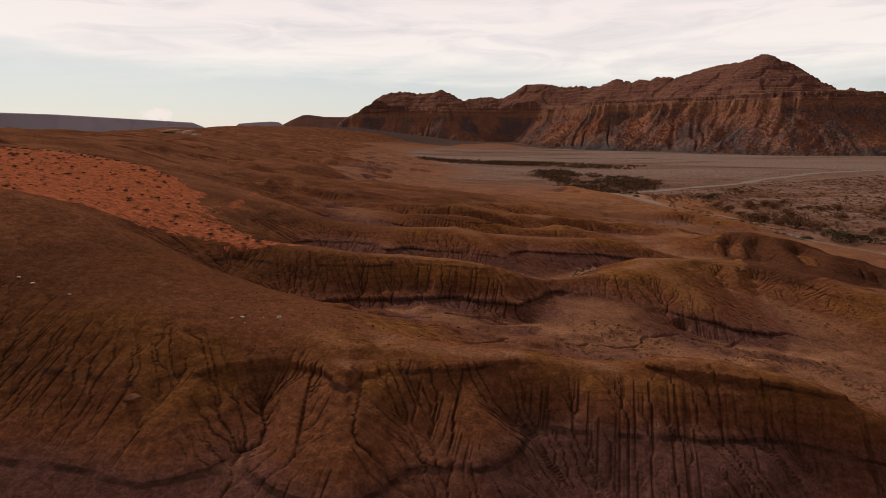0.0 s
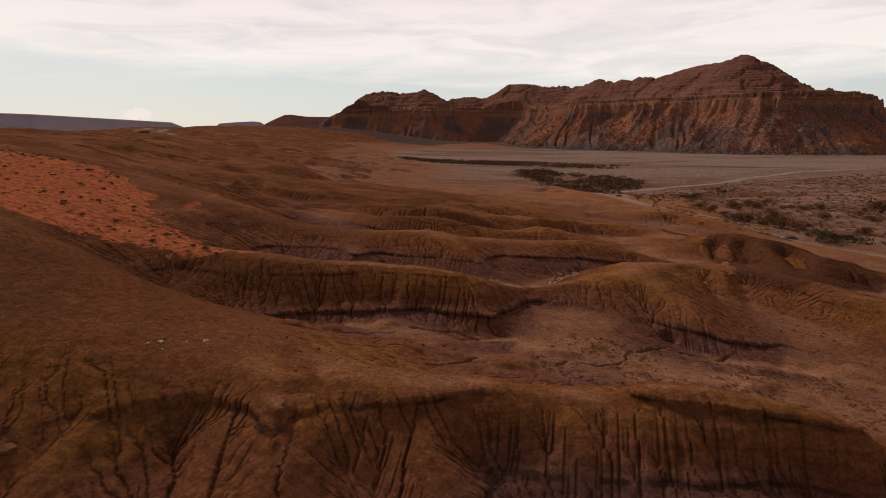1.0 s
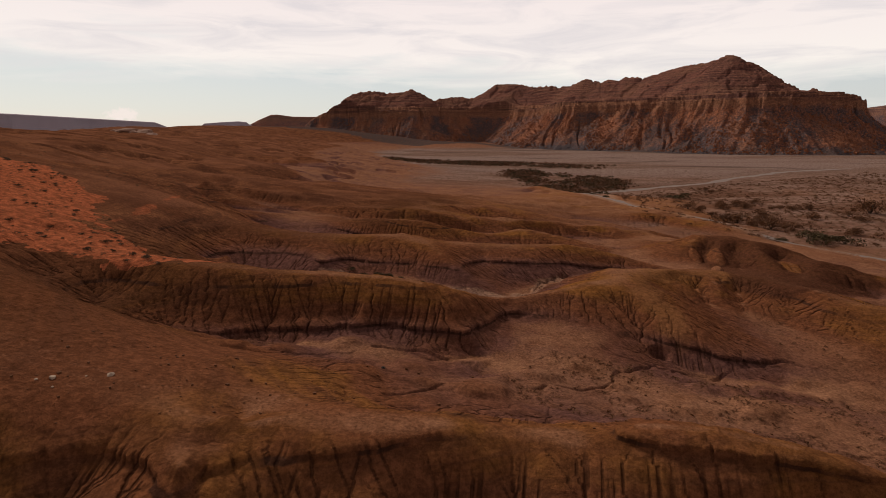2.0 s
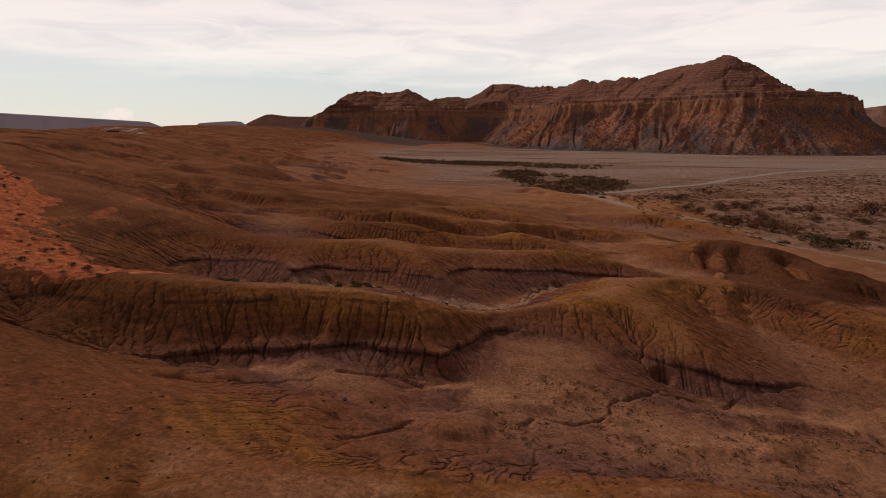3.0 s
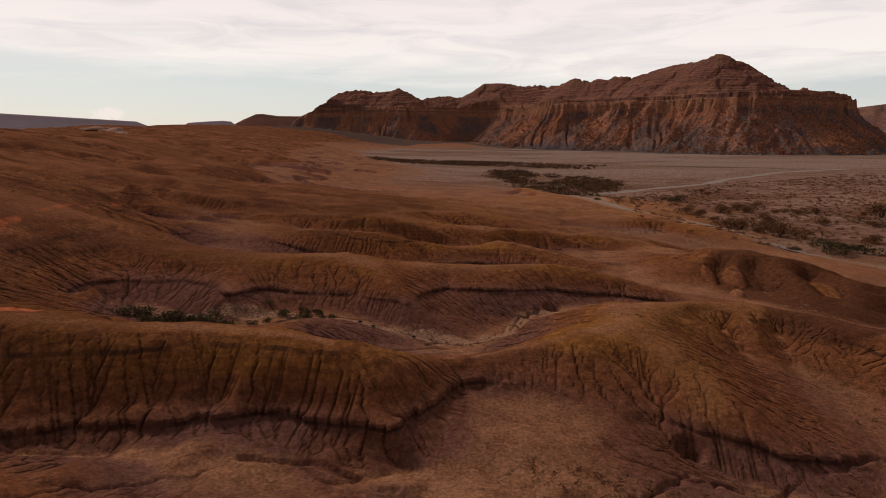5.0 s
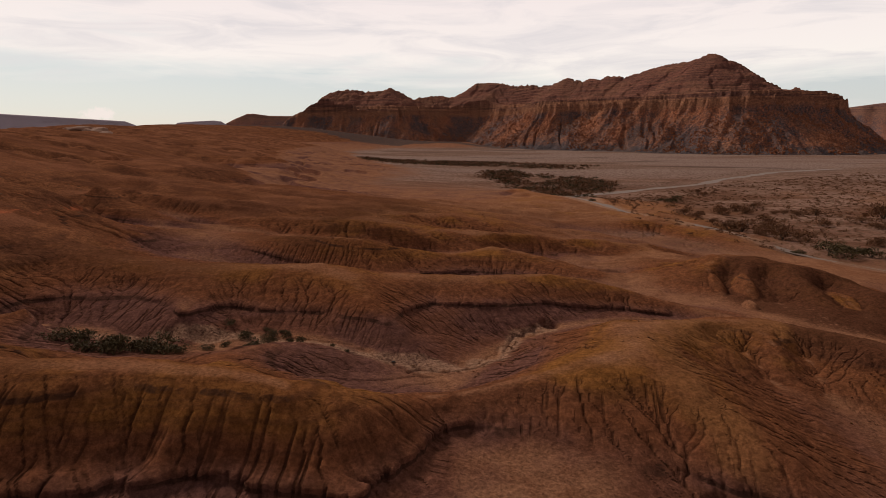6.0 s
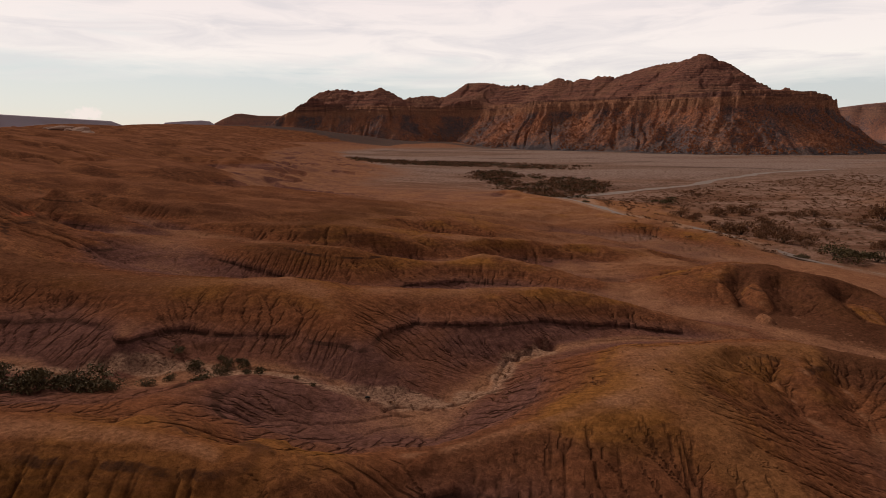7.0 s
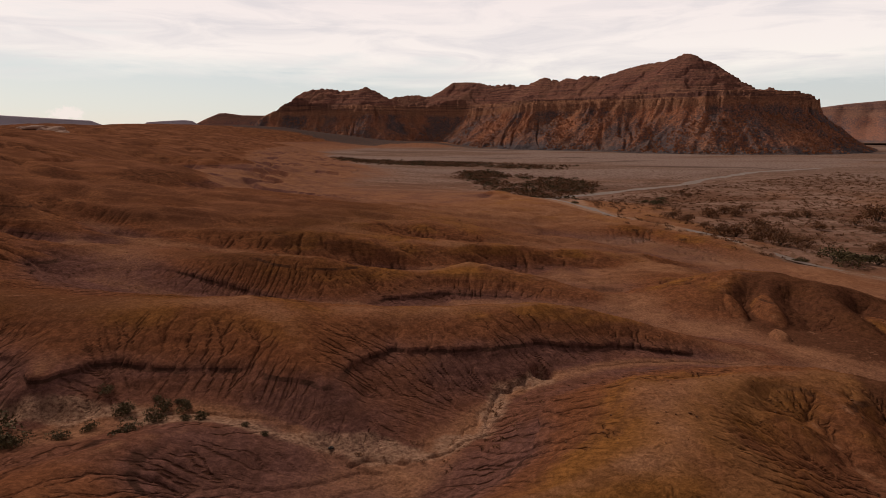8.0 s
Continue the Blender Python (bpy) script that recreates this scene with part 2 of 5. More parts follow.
WEST_SPURS = [[(-190, 290, 47), (-150, 262, 41), (-128, 250, 36)], [(-205, 345, 44), (-172, 335, 38.6), (-150, 333, 36.6)], [(-215, 310, 40), (-180, 300, 35.5), (-158, 290, 33)], [(-235, 400, 43), (-190, 385, 37), (-152, 377, 33.1)], [(-230, 365, 38), (-195, 358, 34)]]
RIDGE_SEVEN_FOOT = [(-60, 384, 24.2), (-51.6, 382, 20.6), (-40, 390, 19.6), (-20, 400, 15.8)]
DUSK_HILL = [[(-310, 425, 49), (-285, 450, 46), (-263, 482, 43.3), (-280, 545, 42), (-299, 600, 41)], [(-262, 420, 43), (-225, 442, 38.6), (-207, 470, 33), (-205, 520, 29)]]
RIVER_BLUFF = [(-30, 700, 11.6), (5, 650, 11.2), (34, 572, 10.6), (62, 508, 10), (84, 500, 9.6), (106, 487, 8.8), (122, 460, 7), (133, 424, 5.2), (140, 392, 4.6), (150, 366, 4)]
RIVER_BLUFF_FOOT = [(40, 462, 4.2), (84, 470, 3.4), (100, 455, 2.8), (112, 420, 3.2), (116, 385, 4)]
DOME_FOOT = [(40, 292, 17.6), (52, 276, 17.2), (66, 260, 17.8), (90, 256, 16), (120, 262, 12)]
WEST_HILL = [[(-240, 110, 70), (-205, 150, 68), (-191, 182, 65.3), (-177, 192, 60.5), (-149, 235, 47.5)], [(-131, 123, 55), (-125, 153, 49.6), (-112, 160, 44.6), (-109, 171, 41.5), (-98, 185, 36)],
             [(-240, 240, 64), (-192, 314, 46.3), (-156, 339, 37.4)], [(-326, 310, 70), (-420, 470, 69), (-560, 760, 66), (-760, 1050, 66), (-960, 1230, 80), (-1030, 1260, 90)], [(-1030, 1260, 92), (-930, 1420, 82), (-820, 1620, 66), (-640, 1700, 30)], [(-280, 430, 52), (-365, 604, 40.5), (-404, 708, 35), (-345, 795, 38), (-300, 860, 16)],
             [(-230, 470, 32), (-250, 620, 20), (-200, 760, 8)], [(-500, 1500, 12), (-600, 1900, 6)], [(-1900, 1800, 55), (-1640, 1960, 74), (-1500, 2090, 100), (-1416, 2250, 104), (-1309, 2400, 101), (-1182, 2500, 99), (-1043, 2600, 90), (-850, 2650, 58), (-700, 2650, 22)], [(-1100, 2150, 52), (-900, 2350, 34), (-700, 2450, 14)]]
PLAIN = [[(-120, 600, 12), (12, 726, 1), (144, 749, 0), (190, 821, 1), (330, 790, 3)], [(76, 487, 2.6), (141, 440, 2.4), (170, 452, 1), (205, 466, -0.6), (300, 420, -1)], [(140, 512, 2), (200, 530, 0), (330, 560, 1)],
         [(-300, 1250, 5), (0, 1300, 3), (300, 1250, 4), (700, 1100, 5)], [(-500, 2000, 5), (0, 2000, 4), (500, 1750, 4), (950, 1350, 6)], [(75, 430, 5), (108, 370, 6), (150, 330, 4), (200, 280, 4), (300, 220, 3)]]
AROUND = [[(-900, 300, 58), (-1300, 700, 50), (-1500, 900, 46), (-2000, 600, 42)], [(-1500, 1600, 55), (-2200, 1400, 44), (-3000, 2000, 36)], [(-2000, 2700, 55), (-2600, 3200, 45), (-3400, 2900, 36)], [(-1000, 1900, 34), (-760, 2150, 14)],
          [(-300, -200, 72), (-60, -150, 45), (150, -100, 20), (350, 0, 5)], [(-150, 0, 55), (-60, 5, 34), (0, 15, 24), (60, 30, 15), (150, 60, 8)]]

NEAR_LINES = [*DOME, NEAR_CREST, NEAR_RIM, NEAR_SHELF, *NEAR_SPURS, NEAR_FOOT, *NEAR_HOLLOWS, HILL_LIP, HILL_SLOPE, HILL_GULLY, BASIN, BASIN_NEAR, MID_CREST, MID_SHELF, MID_FOOT, MID_SPUR, EAST_GULLY, EAST_CREST, *EAST_SPURS,
              *MID_BACK, WASH, EAST_VALLEY, FAR_CREST, FAR_SHELF, FAR_SHELF_EAST, *FAR_FOOT, FAR_SPUR, FAR_BACK, RIDGE_FIVE, RIDGE_FIVE_FOOT, RIDGE_FIVE_BACK]
MORE_LINES = [*WEST_SPURS, RIVER_BLUFF, RIVER_BLUFF_FOOT, RIDGE_SEVEN_FOOT, RIDGE_SIX_FOOT, *DUSK_HILL, RIDGE_SIX, RIDGE_SIX_BACK, RIDGE_SEVEN, DOME_FOOT]
FAR_LINES = [*WEST_HILL, *PLAIN, *AROUND]
ring = [(4700 * math.sin(a), 4700 * math.cos(a), 20 if math.sin(a) < 0 else 8) for a in np.arange(0, 6.2, 0.35)]
knots = np.concatenate([along(l, 5) for l in NEAR_LINES] + [along(l, 9) for l in MORE_LINES] + [along(l, 60) for l in FAR_LINES] + [np.array(ring)])
_, first = np.unique(np.round(knots[:, :2] / 1.5), axis=0, return_index=True)
knots = knots[np.sort(first)]
SOFT = 0.5


def _kernel(a, b):
    d = (a[:, None, 0] - b[None, :, 0]) ** 2
    d += (a[:, None, 1] - b[None, :, 1]) ** 2
    d += SOFT * SOFT
    return np.sqrt(d, out=d)


_n = len(knots)
_m = np.zeros((_n + 3, _n + 3))
_m[:_n, :_n] = _kernel(knots, knots)
_m[:_n, :_n] -= 0.05 * np.eye(_n)
_m[:_n, _n:] = np.c_[np.ones(_n), knots[:, :2] / 1000]
_m[_n:, :_n] = _m[:_n, _n:].T
_w = np.linalg.solve(_m, np.r_[knots[:, 2], 0, 0, 0])


def lie(x, y):
    """Height of the smooth land, with creases along the crests and washes."""
    x, y = np.ravel(x), np.ravel(y)
    z = np.empty(len(x))
    k32, w32 = knots.astype(np.float32), _w[:_n].astype(np.float32)
    for k in range(0, len(x), 4000):
        q = np.c_[x[k:k + 4000], y[k:k + 4000]]
        z[k:k + 4000] = _kernel(q.astype(np.float32), k32) @ w32 + _w[_n] + q @ _w[_n + 1:] / 1000
    return z


BED_LINES = [MID_SHELF, FAR_SHELF, FAR_SHELF_EAST, NEAR_SHELF, [(60, 230, 18.5), (110, 280, 13)], [(-70, 270, 25), (-20, 300, 19)], [(-90, 345, 24), (40, 390, 9)], [(-90, 90, 33), (-100, 230, 33.5), (-130, 300, 31)], [(40, 130, 22), (70, 160, 17)], [(90, 100, 18), (150, 200, 10)], [(-60, 60, 31), (0, 75, 28)]]
_beds = np.concatenate([along(l, 12) for l in BED_LINES])
_bm = np.hypot(_beds[:, None, 0] - _beds[None, :, 0], _beds[:, None, 1] - _beds[None, :, 1])
_bn = len(_beds)
_bs = np.zeros((_bn + 3, _bn + 3))
_bs[:_bn, :_bn] = np.sqrt(_bm ** 2 + 64.0) - 4.0 * np.eye(_bn)
_bs[:_bn, _bn:] = np.c_[np.ones(_bn), _beds[:, :2] / 1000]
_bs[_bn:, :_bn] = _bs[:_bn, _bn:].T
_bw = np.linalg.solve(_bs, np.r_[_beds[:, 2], 0, 0, 0])
BX0, BX1, BY0, BY1, BSTEP = -300.0, 260.0, 20.0, 600.0, 4.0


def bed_table():
    cx, cy = np.meshgrid(np.arange(BX0, BX1 + 8, BSTEP), np.arange(BY0, BY1 + 8, BSTEP))
    q = np.c_[cx.ravel(), cy.ravel()]
    d = np.sqrt((q[:, None, 0] - _beds[None, :, 0]) ** 2 + (q[:, None, 1] - _beds[None, :, 1]) ** 2 + 64.0)
    return (d @ _bw[:_bn] + _bw[_bn] + q @ _bw[_bn + 1:] / 1000).reshape(cx.shape)


BEDS = bed_table()


def bed(x, y):
    """Height of the hard purple bed that runs through all the ridges."""
    u, v = np.clip((x - BX0) / BSTEP, 0, BEDS.shape[1] - 1.001), np.clip((y - BY0) / BSTEP, 0, BEDS.shape[0] - 1.001)
    i, j = u.astype(int), v.astype(int)
    u, v = u - i, v - j
    flat = BEDS[j, i] * (1 - u) * (1 - v) + BEDS[j, i + 1] * u * (1 - v) + BEDS[j + 1, i] * (1 - u) * v + BEDS[j + 1, i + 1] * u * v
    return flat + 0.35 * fbm(x, y, 16, 3, 91)


UPPER = 7.2            # a second hard bed, that far above the first


def ledges(z, x, y, low, high):
    """Breaks the slopes into steps along the two hard beds; low and high say how strong each is, 0 to 1."""
    b = bed(x, y)
    r = z - b
    a = np.interp(r, [-30, -2.4, -0.3, 0.0, 0.08, 1.3, 60], [-30, -2.4, -0.75, -0.5, 0.40, 1.3, 60])
    r = r + (a - r) * low
    q = r - UPPER
    c = np.interp(q, [-30, -2.0, -0.25, 0.0, 0.08, 1.1, 60], [-30, -2.0, -0.75, -0.5, 0.32, 1.1, 60])
    return b + r + (c - q) * high


# ---- rain-cut rills and gullies ----
GX0, GX1, GY0, GY1, CELL = -135.0, 112.0, 46.0, 312.0, 0.33          # the near badlands
HX0, HX1, HY0, HY1, WIDE = -270.0, 215.0, 230.0, 575.0, 0.75         # the low ridges behind them
CHANNELS = [[(-34.6, 136.2), (-27.5, 138.5), (-20, 140.5), (-12.5, 137.8), (-8.1, 129), (-13.2, 121.7), (-17.8, 115.8), (-23.5, 111)],
            [(25, 153.7), (15.2, 143.3), (13, 137.4), (6, 133), (-1.3, 128.6), (-8.1, 129)], [(60, 168), (40, 158), (28, 152)], [(4, 232), (-1, 224), (-4, 215), (-5, 207), (-12, 199.5), (-24, 196.5)]]


def sample(grid, x, y, cell=CELL, x0=GX0, y0=GY0):
    u, v = np.clip((x - x0) / cell, 0, grid.shape[1] - 1.001), np.clip((y - y0) / cell, 0, grid.shape[0] - 1.001)
    i, j = u.astype(int), v.astype(int)
    u, v = u - i, v - j
    return grid[j, i] * (1 - u) * (1 - v) + grid[j, i + 1] * u * (1 - v) + grid[j + 1, i] * (1 - u) * v + grid[j + 1, i + 1] * u * v


def gather(h, cell):
    """Steepest fall from each cell, and how many cells drain through it."""
    ny, nx = h.shape
    steps = [(-1, -1), (-1, 0), (-1, 1), (0, -1), (0, 1), (1, -1), (1, 0), (1, 1)]
    pad = np.pad(h, 1, mode="edge")
    fall, goal = np.zeros(h.shape), np.arange(ny * nx).reshape(ny, nx)
    here = goal.copy()
    for a, b in steps:
        drop = (h - pad[1 + a:1 + a + ny, 1 + b:1 + b + nx]) / (cell * math.hypot(a, b))
        better = drop > fall
        fall = np.where(better, drop, fall)
        goal = np.where(better, here + a * nx + b, goal)
    goal = np.clip(goal, 0, ny * nx - 1).ravel().tolist()
    area = [1.0] * (ny * nx)
    for c in np.argsort(-h.ravel(), kind="stable").tolist():
        g = goal[c]
        if g != c:
            area[g] += area[c]
    return fall, np.array(area).reshape(ny, nx)


def cut_by_rain(h, base, bare, soft, cell, turns, rate, least, most, stream):
    """Lets rain run down the land and cut thin rills where it gathers."""
    for turn in range(turns):
        for _ in range(12):                     # no pits
            p = np.pad(h, 1, mode="edge")
            around = [p[1 + a:1 + a + h.shape[0], 1 + b:1 + b + h.shape[1]] for a in (-1, 0, 1) for b in (-1, 0, 1) if a or b]
            h = np.maximum(h, functools.reduce(np.minimum, around) + 0.002)
        fall, a = gather(h, cell)
        root = np.sqrt(a) * cell
        h = h - stream * smooth(9, 22, root) / turns
        cut = rate * soft * (0.06 + bare) * np.clip(root - least, 0, most)
        h = h - np.minimum(cut * np.minimum(fall, 0.9), 0.7 * fall * cell + 0.004)
        p = np.pad(h, 1, mode="edge")
        h = h + 0.012 * (p[:-2, 1:-1] + p[2:, 1:-1] + p[1:-1, :-2] + p[1:-1, 2:] - 4 * h)
        h = np.maximum(h, base - 3.5)
    return h, smooth(0.6 * least, 3.2 * least, root)


def lobes(x, y):
    """Smooth clay lobes on the front of the gravel dome."""
    out_h = 0.0 * x
    for cx, cy, wide_by, long_by in [(62.0, 291, 2.4, 6.5), (69.5, 288, 3.4, 9.5), (66.5, 273, 2.0, 3.5), (97, 283, 3.4, 9)]:
        u, v = (x - cx) / wide_by, (y - cy) / long_by
        out_h = np.maximum(out_h, smooth(0.0, 1.0, 1.3 - u * u - v * v))
    return out_h


def coarse_lie(x0, x1, y0, y1, x, y, step):
    cx, cy = np.meshgrid(np.arange(x0, x1 + 2 * step, step), np.arange(y0, y1 + 2 * step, step))
    return sample(lie(cx, cy).reshape(cx.shape), x, y, step, x0, y0)


def low_ridges(x, y):
    """Unnamed small ridges, longer from side to side."""
    return 0.4 - 2.4 * np.abs(fbm(0.45 * x + 0.15 * y, y - 0.2 * x, 25, 4, 16))


def wide_land():
    x, y = np.meshgrid(np.arange(HX0, HX1, WIDE), np.arange(HY0, HY1, WIDE))
    base = coarse_lie(HX0, HX1, HY0, HY1, x, y, 2.0)
    hills = smooth(3.5, 9, base)
    by, bx = np.gradient(base, WIDE)
    h = base + hills * (2.3 * low_ridges(x, y) + 0.8 * fbm(x, y, 22, 4, 17)) + (0.12 + 0.5 * smooth(0.08, 0.3, np.hypot(bx, by))) * fbm(x, y, 5, 3, 18)
    lean = np.hypot(bx, by)
    h, flow = cut_by_rain(h, base, smooth(0.10, 0.34, lean), 1.0, WIDE, 5, 0.11, 1.6, 9.0, 1.5)
    h = ledges(h, x, y, 0.8 * smooth(-0.2, 0.1, fbm(x, y, 40, 2, 23)), 0.0 * h)
    edge = smooth(0, 30, np.minimum(np.minimum(x - HX0, HX1 - x), np.minimum(y - HY0, HY1 - y)))
    return base + (h - base) * edge, lean, flow * edge


wide, wide_lean, wide_flow = wide_land()


def near_land():
    x, y = np.meshgrid(np.arange(GX0, GX1, CELL), np.arange(GY0, GY1, CELL))
    base = coarse_lie(GX0, GX1, GY0, GY1, x, y, 1.0)
    by, bx = np.gradient(base, CELL)
    lean = np.hypot(bx, by)
    dusty = smooth(-38, -55, x) * smooth(128, 112, y) * smooth(75, 82, y)                  # the dusty west slope is hardly cut
    bare = smooth(0.16, 0.42, lean) * (1 - 0.85 * dusty)
    h = base + (0.22 + 0.4 * smooth(0.08, 0.3, lean)) * fbm(x, y, 11, 3, 5) + (0.05 + 0.22 * bare) * fbm(x, y, 2.2, 3, 8) + (0.02 + 0.07 * bare) * fbm(x, y, 0.9, 2, 10)
    open_ground = np.maximum(smooth(275, 305, y), smooth(48, 70, x) * smooth(150, 190, y))
    h = h + 0.8 * open_ground * low_ridges(x, y) + 1.5 * lobes(x, y)
    above = smooth(-0.5, 2.5, base - bed(x, y))                        # the aprons under the hard bed are cut less
    mound = 1 - smooth(8, 20, off_line(x, y, BASIN)[0])
    h = h + mound * 1.3 * smooth(0.0, 0.7, fbm(x, y, 8, 2, 25))
    # alcoves and buttresses along the faces
    for k, line in enumerate([NEAR_CREST, MID_CREST, FAR_CREST, RIDGE_FIVE, EAST_CREST]):
        d, t = off_line(x, y, line)
        run = t * np.linalg.norm(np.diff(np.array(line)[:, :2], axis=0), axis=1).sum() + 50 * k + 3.0 * fbm(x, y, 12, 2, 14)
        cutin = smooth(0.30, 0.0, np.abs(fbm(run, 0.15 * d, 20, 3, 15)))
        h = h - (0.8 if k == 4 else 1.5) * cutin * smooth(2.0, 9.0, d) * smooth(24, 14, d) * bare * above * smooth(4, 8, np.hypot(x - 7.5, y - 196))
    apron = smooth(-2, -22, x) * smooth(133, 122, y) * smooth(96, 104, y)       # the apron below it has only faint grooves
    soft = (1 - 0.45 * smooth(108, 100, y)) * (1 - 0.5 * smooth(-48, -60, x) * smooth(84, 76, y)) * (0.5 + 0.5 * above) * (1 - 0.8 * apron) * (0.5 + 0.5 * smooth(-0.5, 0.4, fbm(x, y, 18, 3, 9)))        # some slopes are cut more than others
    h, flow = cut_by_rain(h, base, bare, soft, CELL, 6, 0.072, 0.9, 5.0, 0.6)
    for line in CHANNELS:
        d, _ = off_line(x + 4.0 * fbm(x, y, 9, 3, 12), y + 4.0 * fbm(x, y, 9, 3, 13), line)
        h = h - 0.6 * smooth(0.55, 0.2, d + 0.5 * fbm(x, y, 3, 2, 19))
    for cx, cy, r, deep in [(5.5, 233.5, 2.2, 1.8), (26.5, 161.5, 2.2, 2.2), (-92, 125, 1.6, 1.6)]:       # undercut hollows
        h = h - deep * smooth(1.4, 0.5, np.hypot(x - cx, 1.2 * (y - cy)) / r)
    low = (1 - dusty) * smooth(-0.45, -0.1, fbm(x, y, 26, 3, 21))
    low = low * (1 - smooth(170, 177, y) * smooth(199, 193, y)) * (1 - 0.7 * smooth(92, 86, y) * smooth(-4, -12, x))
    high = np.maximum(smooth(116, 108, y) * smooth(-62, -54, x), 0.35 * smooth(0.15, 0.35, fbm(x, y, 24, 2, 22)) * smooth(215, 225, y)) * smooth(-0.4, -0.1, fbm(x, y, 14, 2, 24))
    h = ledges(h, x, y, low * bare, high * bare)
    edge = smooth(0, 18, np.minimum(np.minimum(x - GX0, GX1 - x), np.minimum(y - GY0, GY1 - y)))
    beyond = np.where(y > HY0, sample(wide, x, y, WIDE, HX0, HY0), base)
    return beyond + (h - beyond) * edge, flow * edge, lean, low * bare * edge, high * bare * edge, -bx / (lean + 0.05), -by / (lean + 0.05)


rills, flows, leans, bed_low, bed_high, fall_x, fall_y = near_land()
RIVER_BENDS = [(520, 290), (330, 345), (240, 372), (200, 393), (180, 409), (160, 429), (144, 445), (134, 470), (122, 498), (102, 522), (80, 542), (60, 588), (36, 655), (14, 705), (16, 742), (48, 775), (118, 840), (205, 915), (275, 1020), (420, 1200), (640, 1330)]
RIVER = [(float(a[0] * (1 - t) + b[0] * t), float(a[1] * (1 - t) + b[1] * t)) for a, b in zip(RIVER_BENDS[:-1], RIVER_BENDS[1:]) for t in (0.25, 0.75)]
RIVER = [(a[0] * (1 - t) + b[0] * t, a[1] * (1 - t) + b[1] * t) for a, b in zip(RIVER[:-1], RIVER[1:]) for t in (0.25, 0.75)]


def river_off(x, y):
    """Distance from the middle of the river, where that is not large."""
    d = np.full(len(x), 999.0)
    close = (y > 250) & (y < 1450) & (x > -150)
    d[close] = off_line(x[close], y[close], RIVER)[0]
    return d


def height(x, y):
    x, y = np.asarray(x, float), np.asarray(y, float)
    shape = x.shape
    x, y = x.ravel(), y.ravel()
    near = (x > GX0) & (x < GX1 - 1) & (y > GY0) & (y < GY1 - 1)
    mid = (x > HX0) & (x < HX1 - 1) & (y > HY0) & (y < HY1 - 1) & ~near
    rest = ~(near | mid)
    z = np.empty(len(x))
    z[near] = sample(rills, x[near], y[near])
    z[mid] = sample(wide, x[mid], y[mid], WIDE, HX0, HY0)
    z[rest] = lie(x[rest], y[rest])
    d = river_off(x, y)
    far = np.hypot(x, y)
    room = np.where(near | mid, 0.0, 1.0) * smooth(12, 45, d)
    room = room * smooth(0, 40, np.maximum(np.maximum(HX0 - x, x - HX1), y - HY1)) * smooth(120, 200, far)
    gully = smooth(0.86, 1.0, 1 - np.abs(fbm(x, y, 75, 4, 31)))
    slope_zone = smooth(7, 16, z) * (1 - smooth(1500, 2200, far))
    z = z + room * (slope_zone * (4.0 * fbm(x, y, 60, 5, 21) - 4.5 * gully) + 0.45 * fbm(x, y, 16, 4, 22)) + smooth(900, 2500, far) * 3.0 * fbm(x, y, 240, 4, 26)
    d = d - 20 * smooth(600, 740, y)
    z -= 1.6 * (1 - smooth(11, 18, d + 4 * fbm(x, y, 22, 3, 40)))
    return z.reshape(shape)


# ---- materials ----
def material(name):
    m = bpy.data.materials.new(name)
    m.use_nodes = True
    m.node_tree.nodes.clear()
    return m, Nodes(m.node_tree)


